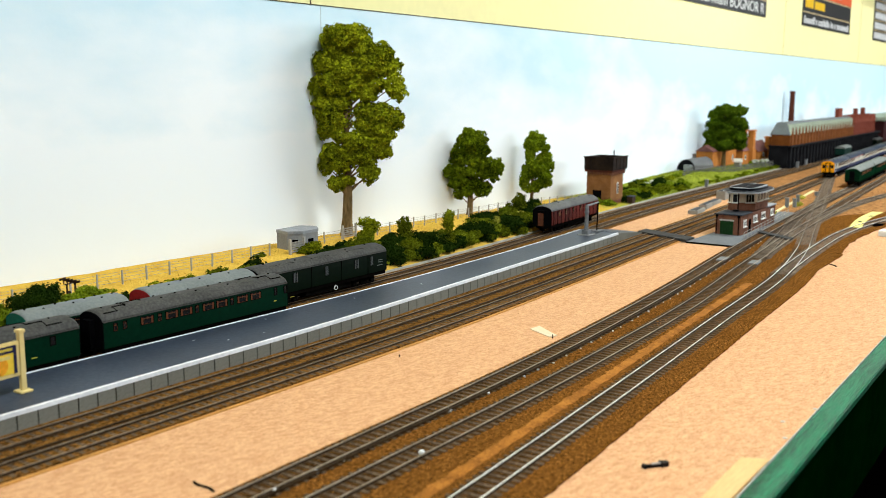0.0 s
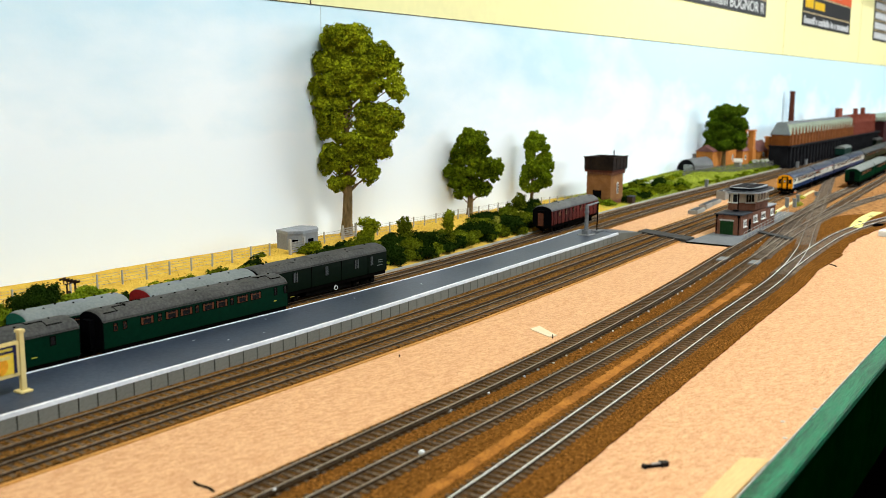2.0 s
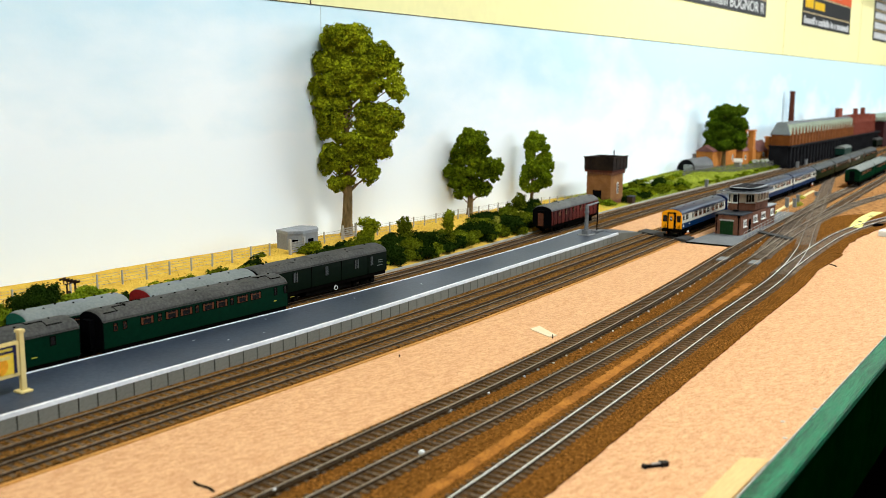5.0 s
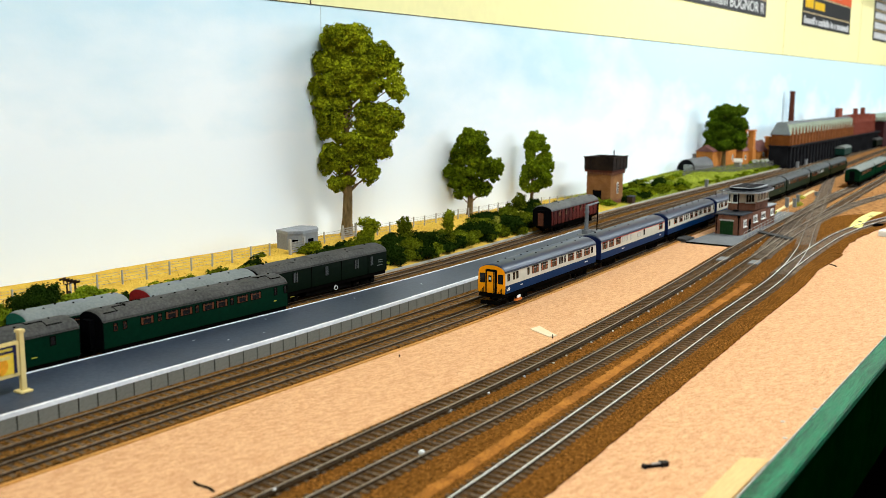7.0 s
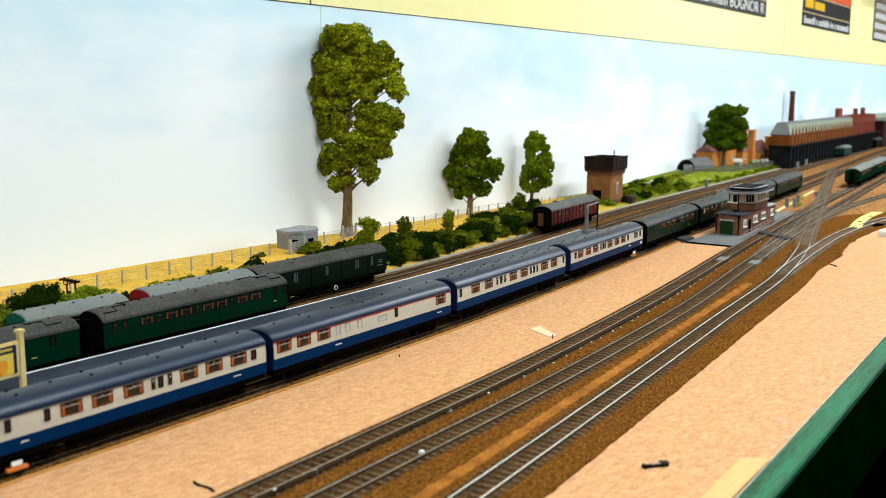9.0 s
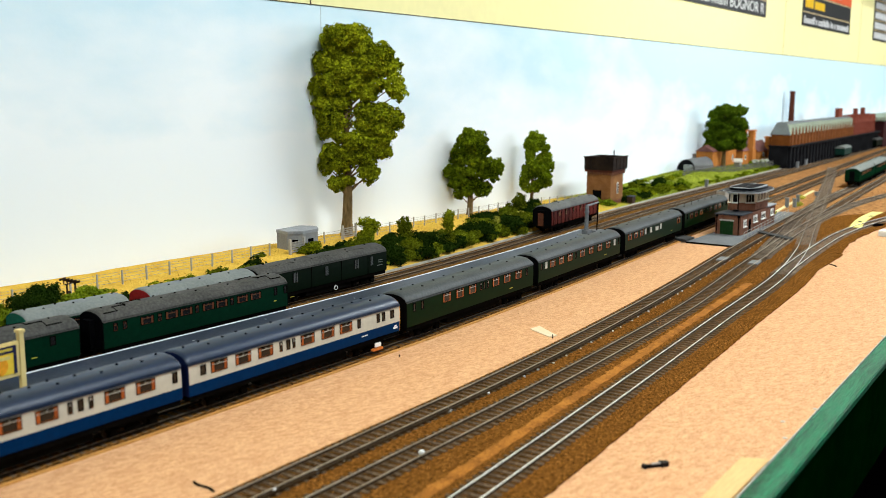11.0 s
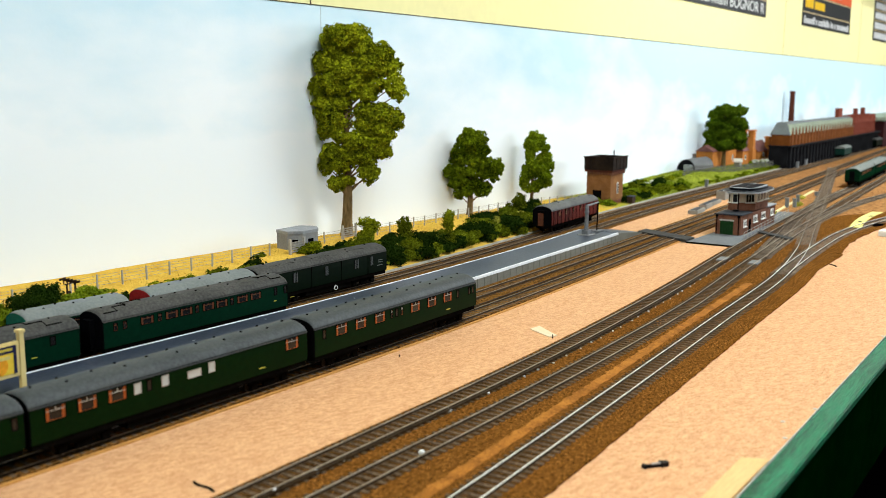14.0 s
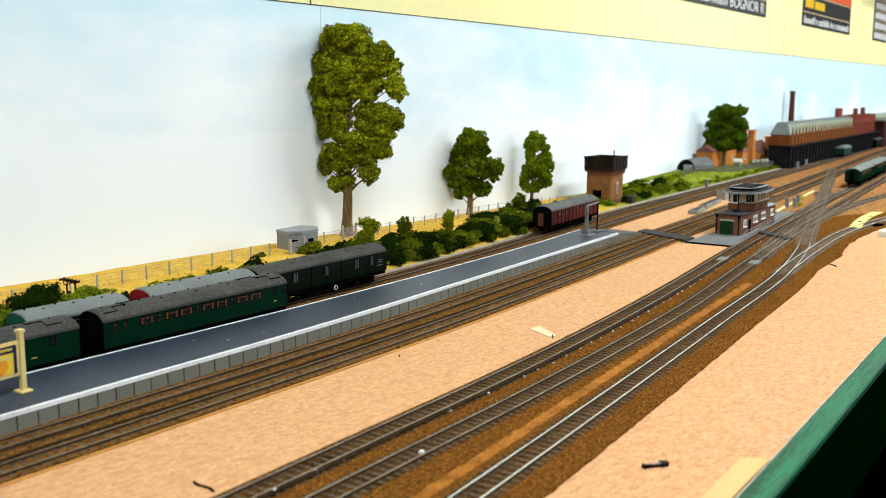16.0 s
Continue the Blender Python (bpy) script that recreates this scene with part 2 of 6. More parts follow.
window_1 = thing("window_1", pose(0, 0, 0), "white framed window at the end of the room", "window", kind="structure")
for nm, (x0, x1, z0, z1) in (("window_sill", (5.38, 7.42, .33, .36)), ("window_head", (5.4, 7.4, 1.29, 1.32)), ("window_jamb", (5.4, 5.44, .36, 1.29)), ("window_jamb", (7.36, 7.4, .36, 1.29)), ("mullion", (6.38, 6.42, .36, 1.29))):
    part(nm, box(x0, x1, -3.045, -3.005, z0, z1), CEILING, window_1)
for lx, ly, watts in LAMPS:
    fit = thing("ceiling_light", pose(lx, ly, CEIL), "slim white ceiling light fitting", "ceiling light", "ceiling lights")
    part("housing", box(-.62, .62, -.1, .1, -.035, 0, .004), CEILING, fit)
setting("wall_west", box(-3.05, -3, -3, 0.6, -1, CEIL), ROOMWALL, "unseen room wall, dark grey to limit bounced light", "wall")
setting("wall_east", box(8, 8.05, -3, 0.6, -1, CEIL), ROOMWALL, "unseen room wall, dark grey to limit bounced light", "wall")
setting("baseboard", box(-2.5, 7.5, -0.4026, WALLY, ZP - 0.012, ZP), PLY, "bare plywood baseboard top with scuffs and screw holes", "baseboard")
YB = WALLY + 0.02
north = setting("wall_north", box(-3, 8, YB, YB + 0.06, -1, CEIL), YELLOWWALL, "pale yellow painted room wall above the backscene", "wall")
back = setting("backdrop", box(-2.5, 7.5, WALLY, WALLY + 0.009, ZP, 0.3655), SKY, "painted backscene board of pale blue cloudy sky", "backdrop")
fascia = thing("fascia", pose(0, 0, 0), "green front board, shade painted on its face, with a glossy green top edge", "fascia board", kind="structure")
part("top_edge", box(-2.5, 7.5, -0.4215, -0.4035, -0.006, 0.0005, 0.0010), GREENPAINT, fascia, "bright green top edge with brush strokes and painted-in gloss streaks")
# pale strip for the bare edge, its highlight put into the colour
part("bare_edge", box(-2.5, 7.5, -.4034, -.4026, -.010, .0009), mat("bare_edge_highlight", (.42, .42, .36), .6, .3, 200, 30), fascia, "thin bare edge with its highlight painted in pale")
part("front_board", box(-2.5, 7.5, -0.4210, -0.4040, -0.093, -0.0062, 0.001), SHADEGREEN, fascia, "green front face with its shade painted in")
# added black sheet in place of the shade under the baseboard
setting("skirt", box(-2.5, 7.5, -.404, -.400, -1.0, -.0935), FLOORSHADE, "added black sheet standing in for the shade below the front board", "skirt")



def bed(name, fl, fr, x0, x1, top, material, label):
    bm = bmesh.new()
    strip(bm, fl, fr, x0, x1, ZP - 0.002, top, .006)
    return setting(name, bm, material, label, "trackbed")


bed("trackbed_platform", lambda x: LINE_T(x) - .0165, lambda x: PLATNEAR(min(x, 1.62)) + 0.002 if x < 1.62 else LINE_P(x) + .02, 0.1, 2.35, -0.00212, BALLAST, "brown ballasted bed under the platform tracks")
bed("trackbed_edge", lambda x: LINE_T(x) - .0205, lambda x: LINE_T(x) - .0163, 0.1, 1.55, -0.0032, CORK, "orange cork edge of the platform trackbed")
bed("trackbed_back", lambda x: PLATFAR(min(x, 1.62)) - 0.002 if x < 1.6 else LINE_B1(x) - .02, lambda x: LINE_B2(x) + .022, 0.1, 3.3, -0.0026, BALLAST, "brown ballasted bed under the back tracks")
bed("trackbed_front", lambda x: max(LINE_S3(min(x, 1.4)) - .038, -.306) + .0009 * noise.noise(Vector((x * 40, 0, 0))) + .0012 * noise.noise(Vector((x * 160, 0, 0))), lambda x: LINE_S1(x) + .017, 0.1, 1.56, -0.0026, BALLAST2, "reddish brown ballasted bed under the front tracks")
EDGE_R = spline([(1.5, -.256), (1.7, -.236), (1.92, -.247), (2.2, -.29), (2.6, -.31), (3.0, -.30), (6.5, -.30)])
THROAT = spline([(1.55, -.080), (1.75, -.068), (1.90, -.085), (2.05, -.150), (2.2, -.225), (2.3, -.275)])
bed("trackbed_throat", lambda x: EDGE_R(x) + .004 * noise.noise(Vector((x * 30, 0, 0))), lambda x: THROAT(x) + .006 * noise.noise(Vector((x * 25, 4, 0))), 1.561, 2.24, -0.0022, BALLAST2, "reddish brown ballasted bed under the points")
bed("trackbed_yard", lambda x: EDGE_R(x) + .0045 + .004 * noise.noise(Vector((x * 30, 0, 0))), lambda x: LINE_S1(x) + .02 if x < 1.9 else (LINE_T(x) - .0165 if x < 2.35 else WALLY - .14), 1.562, 6.9, -0.0027, YARD, "orange-brown ballasted ground of the yard throat")


# ---------------------------------------------------------------- track
def rail_bm(bm, f, off, x0, x1, w, z0, z1, step=0.03):
    strip(bm, lambda x: f(x) + off - w / 2, lambda x: f(x) + off + w / 2, x0, x1, z0, z1, step)


PALESLEEPER = mat("weathered_grey_sleeper", (.095, .070, .050), .85, .3, 500, 50, .4, col2=(.25, .195, .145), island=.3)
SLEEPER_ME = finish("sleeper", box(-.0016, .0016, -.015, .015, -.0042, -.0020), SLEEPER)


def track(f, x0, x1, label, third=0, near=None, shiny=False, step=0.0085, lift=0.0, worn=False, polished=False):
    """Two rails on sleepers along the plan line f; third: side of the conductor rail; near: the stretch of single sleepers."""
    t = thing("railway_track", pose(0, 0, lift), label, "railway track", "tracks on the baseboard")
    for off in (-.0083, .0083):
        bm = bmesh.new()
        rail_bm(bm, f, off, x0, x1, .0008, -.0022, -.0004)
        r = part("rail", bm, RAILSIDE, t)
        bm = bmesh.new()
        rail_bm(bm, f, off, x0, x1, .0009, -.0006, 0)
        part("rail_head", bm, SHINY if shiny else (POLISHED if polished else RAILTOP), r)
        bm = bmesh.new()
        rail_bm(bm, f, off, x0, x1, .0021, -.0024, -.0018)
        part("rail_foot", bm, RAILSIDE, r)
    if third:
        bm = bmesh.new()
        rail_bm(bm, f, third * .0135, x0, x1, .0011, -.0008, .0008)
        part("conductor_rail", bm, RAILSIDE, t)
    far = bmesh.new()
    rng = random.Random(int(x0 * 1000) + int(f(1.0) * 1e5))
    x = x0
    while x < x1:
        a = heading(f, x) + rng.uniform(-1, 1)
        if near and near[0] < x < near[1]:
            share("sleeper", SLEEPER_ME, t, pose(x, f(x), 0, 0, 0, a))
        else:
            vs = bm_box(far, -.0016, .0016, -.015, .015, -.0042, -.0020)
            m = pose(x, f(x), 0, 0, 0, a)
            for v in vs:
                v.co = m @ v.co
        x += step
    if far.verts:
        tagged(part("sleeper_row", far, PALESLEEPER if worn else SLEEPER, t), "distant sleepers of the track", kind="stuff")
    return t


track(LINE_T, 0.1, 5.6, "weathered platform track with a conductor rail on brown ballast", 1, (.3, 1.5))
track(LINE_P, 0.1, 5.6, "weathered track beside the platform face on brown ballast", -1, (.3, 1.3))
track(LINE_B1, 0.1, 5.6, "weathered back track behind the platform", 0, (.8, 1.5))
track(LINE_B2, 0.1, 5.6, "weathered rear track below the grassy bank", 0, (.9, 1.5))
track(LINE_S1, 0.1, 5.0, "weathered siding track beside the plywood strip", -1, (.4, 1.5), polished=True)
track(LINE_S2, 0.1, 5.0, "weathered siding track on reddish ballast", 0, (.4, 1.5), polished=True)
track(LINE_S3, 0.1, 1.62, "bright nickel-railed front track on reddish ballast", 0, (.4, 1.6), shiny=True)
track(LINE_S3, 1.62, 3.3, "diagonal crossing track through the yard throat", 0, lift=.0004, worn=True)
track(LINE_R, 1.34, 2.1, "curved bright-railed siding at the board's front", 0, shiny=True, lift=.0002, worn=True)
track(LINE_U, 1.5, 2.75, "curved siding track leaving the yard throat", 0, lift=.0003, worn=True)
track(LINE_X, 1.45, 2.6, "crossover track between the sidings", 0, lift=.0005, worn=True)

for f, xa, xb in ((LINE_S1, .1, 1.9), (LINE_S2, .1, 1.9), (LINE_S3, .1, 1.62)):
    bed("track_infill", lambda x: f(x) - .0140 + .0009 * noise.noise(Vector((x * 130, 5, 0))), lambda x: f(x) + .0140 + .0009 * noise.noise(Vector((x * 130, 9, 0))), xa, xb, -.00235, INFILL, "grey-brown ballast between the rails")

# ---------------------------------------------------------------- platform
PZ = 0.0125
platform = thing("platform", pose(0, 0, 0), "grey tarmac station platform with white edging and panelled face", "platform", kind="structure")
PX0, PX1, PX2 = 0.15, 1.47, 1.60
bm = bmesh.new()
strip(bm, lambda x: PLATNEAR(x) + .0022, lambda x: PLATFAR(x) - .0016, PX0, PX1, PZ - .003, PZ, 0.03)
part("surface", bm, TARMAC, platform)
bm = bmesh.new()
strip(bm, lambda x: PLATNEAR(x) - .0008, lambda x: PLATNEAR(x) + .0022, PX0, PX1, PZ - .003, PZ + .0004, 0.03)
part("edging", bm, EDGEWHITE, platform, "white painted platform edging")
bm = bmesh.new()
strip(bm, lambda x: PLATFAR(x) - .0016, lambda x: PLATFAR(x) + .0004, PX0, PX1, PZ - .003, PZ + .0004, 0.03)
part("edging", bm, EDGEWHITE, platform, "white painted platform edging")
bm = bmesh.new()
strip(bm, lambda x: PLATNEAR(x) + .0012, lambda x: PLATFAR(x) - .0012, PX0, PX1, -.004, PZ - .003, 0.03)
part("core", bm, JOINT, platform)
PANEL_ME = finish("panel", box(-.0079, .0079, -.0006, .0012, -.004, PZ - .0031), PANELGREY)
x = PX0 + .008
while x < PX1:
    share("panel", PANEL_ME, platform, pose(x, PLATNEAR(x), 0, 0, 0, heading(PLATNEAR, x)))
    x += .0170


# ---------------------------------------------------------------- rolling stock
BLUE = mat("rail_blue", (0.0004, 0.020, 0.076), 0.38, 0.12, 300, 40, 0.05, spec=.02)
CREAM = mat("pearl_grey", (0.5, 0.475, 0.39), 0.45, 0.06, 300, 40, 0.05)
BLUEROOF = mat("blue_grey_roof", (0.009, 0.020, 0.046), 0.36, 0.15, 250, 30, 0.08, spec=.30)
WARNYELLOW = mat("warning_yellow", (0.90, 0.34, 0.004), 0.45, 0.08, 300, 40, 0.05)
SRGREEN = mat("coach_green", (0.0020, 0.0115, 0.0017), 0.40, 0.15, 300, 40, 0.06, spec=.03)
MALACHITE = mat("coach_teal_green", (0.0006, 0.0155, 0.0066), 0.42, 0.15, 300, 30, 0.06, spec=.03)
VANGREEN = mat("van_dark_green", (0.0012, 0.0050, 0.0018), 0.5, 0.2, 300, 40, 0.1, spec=.03)
GREYROOF = mat("weathered_grey_roof", (0.034, 0.039, 0.040), 0.5, 0.15, 400, 24, 0.2, spec=.12, col2=(.062, .068, .068))
BROWNROOF = mat("weathered_brown_roof", (0.034, 0.034, 0.031), 0.6, 0.25, 400, 22, 0.2, spec=.05, col2=(.080, .077, .070))
PALEROOF = mat("pale_grey_roof", (0.165, 0.18, 0.17), 0.6, 0.15, 400, 25, 0.12)
MAROON = mat("weathered_maroon", (0.022, 0.005, 0.004), 0.6, 0.35, 260, 18, 0.2, stretch=(1, 1, .2), col2=(.115, .016, .010), spec=.03)
UNDER = mat("underframe_black", (0.0035, 0.003, 0.0025), 0.7, 0.4, 400, 60, 0.2, spec=0)
WHEELRIM = mat("wheel_steel", (0.030, 0.024, 0.018), 0.5, 0.2, 300, 50, 0.1, metal=0.3)
# black fittings and openings, and coach ends with their shade painted in
ENDBLACK = mat("black_and_shaded_end", (0.003, 0.003, 0.0033), 0.55, 0.2, 300, 50, 0.1, spec=0)
ENDBLUE = mat("coach_end_blue", (0.005, 0.011, 0.05), 0.5, 0.2, 300, 50, 0.1)
GLASS = mat("dark_window_glass", (0.008, 0.007, 0.006), 0.12, 0.2, 60, 20, 0.0, spec=.35)
CURTAIN = mat("orange_brown_interior", (0.33, 0.080, 0.017), 0.6, 0.3, 400, 90, 0.1)
VENTBAR = mat("window_vent_bar", (0.36, 0.33, 0.28), 0.5, 0.1, 300, 50, 0.05)
FROST = mat("frosted_window", (0.46, 0.47, 0.44), 0.5, 0.05, 300, 50, 0.05)
REDLINE = mat("red_line", (0.55, 0.05, 0.03), 0.5, 0.1, 300, 50, 0.0)
WHITEMARK = mat("white_marking", (0.78, 0.78, 0.75), 0.6, 0.05, 300, 50, 0.0)
YELMARK = mat("yellow_marking", (0.42, 0.38, 0.05), 0.6, 0.05, 300, 50, 0.0)
ORANGEBEAM = mat("orange_shoe", (0.55, 0.16, 0.03), 0.6, 0.2, 300, 50, 0.1)
REDEND = mat("coach_end_red", (0.26, 0.012, 0.016), 0.5, 0.2, 300, 50, 0.05)
TEALEND = mat("coach_end_teal", (0.005, 0.09, 0.065), 0.5, 0.2, 300, 50, 0.05)

HALF = 0.0180
SIDE = [(.0152, .0176), (.0175, .0178), (.0225, HALF), (.0245, HALF), (.0330, .0179), (.0385, .0175), (.0400, .0172)]
ROOFP = [(.0398, .0176), (.0415, .0168), (.0440, .0150), (.0465, .0115), (.0482, .0070), (.0490, .0)]


def half_at(z):
    return float(np.interp(z, [p[0] for p in SIDE], [p[1] for p in SIDE]))


def band(x0, x1, z0, z1, side):
    """A curved strip of coach side between two heights."""
    zs = [z0] + [p[0] for p in SIDE if z0 < p[0] < z1] + [z1]
    bm = bmesh.new()
    out = [(s * 1.0, z) for s, z in ((half_at(z), z) for z in zs)]
    prof = out + [(h - .0012, z) for h, z in reversed(out)]
    rings = [[bm.verts.new((x, side * h, z)) for h, z in prof] for x in (x0, x1)]
    n = len(prof)
    for i in range(n):
        j = (i + 1) % n
        bm.faces.new((rings[0][i], rings[0][j], rings[1][j], rings[1][i]))
    for k in (0, 1):
        bm.faces.new(rings[k] if k else rings[k][::-1])
    return bm


def roof_bm(x0, x1, dome=0.004):
    """Arched roof, its ends rounded down a little."""
    bm = bmesh.new()
    half = ROOFP + [(z, -h) for z, h in reversed(ROOFP[:-1])]
    rings = []
    for x, k in ((x0, .82), (x0 + dome * .4, .95), (x0 + dome, 1), (x1 - dome, 1), (x1 - dome * .4, .95), (x1, .82)):
        rings.append([bm.verts.new((x, h, .0398 + (z - .0398) * k)) for z, h in half])
    for a, b in zip(rings, rings[1:]):
        for i in range(len(half) - 1):
            bm.faces.new((a[i], a[i + 1], b[i + 1], b[i]))
    bm.faces.new(rings[0])
    bm.faces.new(rings[-1][::-1])
    for a, b in zip(rings, rings[1:]):
        bm.faces.new((a[-1], a[0], b[0], b[-1]))
    return bm


def multi(name, pieces):
    """One mesh of several materials from (bmesh, material) pairs."""
    me = bpy.data.meshes.new(name)
    whole = bmesh.new()
    for k, (b, m) in enumerate(pieces):
        bmesh.ops.recalc_face_normals(b, faces=b.faces[:])
        tmp = bpy.data.meshes.new("piece")
        b.to_mesh(tmp)
        b.free()
        n = len(whole.faces)
        whole.from_mesh(tmp)
        whole.faces.ensure_lookup_table()
        for f in whole.faces[n:]:
            f.material_index = k
        bpy.data.meshes.remove(tmp)
        me.materials.append(m)
    whole.to_mesh(me)
    whole.free()
    return me


def ring_bm(w, h, t, y0, y1):
    """A rectangular frame as one closed piece."""
    bm = bmesh.new()
    o = [(-w / 2, -h / 2), (w / 2, -h / 2), (w / 2, h / 2), (-w / 2, h / 2)]
    n = [(x * (1 - 2 * t / w), z * (1 - 2 * t / h)) for x, z in o]
    vs = [[bm.verts.new((x, y, z)) for x, z in r] for y in (y0, y1) for r in (o, n)]
    for i in range(4):
        j = (i + 1) % 4
        bm.faces.new((vs[0][i], vs[0][j], vs[1][j], vs[1][i]))
        bm.faces.new((vs[2][i], vs[2][j], vs[3][j], vs[3][i]))
        bm.faces.new((vs[0][i], vs[0][j], vs[2][j], vs[2][i]))
        bm.faces.new((vs[1][i], vs[1][j], vs[3][j], vs[3][i]))
    return bm


def window_kit(w, h, curtain=True, pane=None, cloth=None):
    """The meshes of a coach window in the XZ plane facing -Y: pane, then frame, curtain and ventilator."""
    cloth = cloth or CURTAIN
    p = box(-w / 2, w / 2, .00002, .0004, -h / 2, h / 2)
    kit = [("window", finish("window", p, pane or GLASS))]
    kit.append(("window_frame", finish("window_frame", ring_bm(w, h, .00055, -.0003, .0004), UNDER if curtain else (VENTBAR if pane else UNDER))))
    if curtain:
        cu = bmesh.new()
        a, b, q = w / 2 - .0003, w / 2 - w * .19, h / 2 - .0002
        pts = [(-a, q), (-a, -q), (a, -q), (a, q), (b, q), (b, -q + h * .07), (-b, -q + h * .07), (-b, q)]
        cu.faces.new([cu.verts.new((x, -.0001, z)) for x, z in pts])
        cu.faces.new([cu.verts.new((x, .0001, z)) for x, z in pts][::-1])
        kit.append(("curtain", finish("curtain", cu, cloth)))
        vb = bmesh.new()
        bm_box(vb, -w / 2 + .0005, w / 2 - .0005, -.00024, 0, h * .18, h * .18 + .0005)
        bm_box(vb, -.0003, .0003, -.00022, 0, h * .18, h / 2)
        kit.append(("ventilator", finish("ventilator", vb, VENTBAR if cloth is CURTAIN else cloth)))
    return kit


def put_window(kit, parent, m, full=True):
    o = share(kit[0][0], kit[0][1], parent, m)
    for nm, me in (kit[1:] if full else ()):
        share(nm, me, o, Matrix.Identity(4))


OLDRED = mat("brown_wood_interior", (0.11, 0.034, 0.014), 0.6, 0.3, 400, 90, 0.1)
WIN = {"W": window_kit(.0165, .0092), "S": window_kit(.0055, .0080, False), "D": window_kit(.0045, .0085, False), "N": window_kit(.0035, .0085),
       "F": window_kit(.0064, .0082, False, FROST), "L": window_kit(.0152, .0102), "P": window_kit(.0145, .0078, True, None, OLDRED), "Q": window_kit(.0045, .0078, True, None, OLDRED), "B": window_kit(.013, .006, False, FROST)}


q = bmesh.new()
cyl(q, 0, 0, 0, .0036, .0010, n=8, axis="x")
cyl(q, 0, 0, .0035, .0041, .0027, n=12, axis="x")
BUFFER = finish("buffer", q, UNDER)


def wheelset(parent, x, r=.0062):
    bm = bmesh.new()
    for y in (-.0083, .0083):
        cyl(bm, 0, 0, y - .0012, y + .0012, r, n=16, axis="y")
        cyl(bm, 0, 0, y + (-.0016 if y < 0 else .0012), y + (-.0012 if y < 0 else .0016), r * .45, n=10, axis="y")
    cyl(bm, 0, 0, -.0083, .0083, .001, n=8, axis="y")
    o = part("wheelset", bm, WHEELRIM, parent)
    o.matrix_basis = pose(x, 0, r)


def bogie(parent, x, wb=.034):
    bm = bmesh.new()
    for y in (-.0125, .0125):
        bm_box(bm, -wb / 2 - .005, wb / 2 + .005, y - .001, y + .001, .0065, .0095)
        for k in (-1, 1):
            bm_box(bm, k * wb / 2 - .003, k * wb / 2 + .003, y - .0017, y + .0017, .0035, .0082)
        bm_box(bm, -.006, .006, y - .0016, y + .0016, .0038, .0065)
        bm_box(bm, -wb / 2 - .004, wb / 2 + .004, y - .0016, y + .0016, .0022, .0032)
    bm_box(bm, -.008, .008, -.012, .012, .0075, .0118)
    o = part("bogie", bm, UNDER, parent)
    o.matrix_basis = pose(x, 0, 0)
    for k in (-1, 1):
        wheelset(o, k * wb / 2)


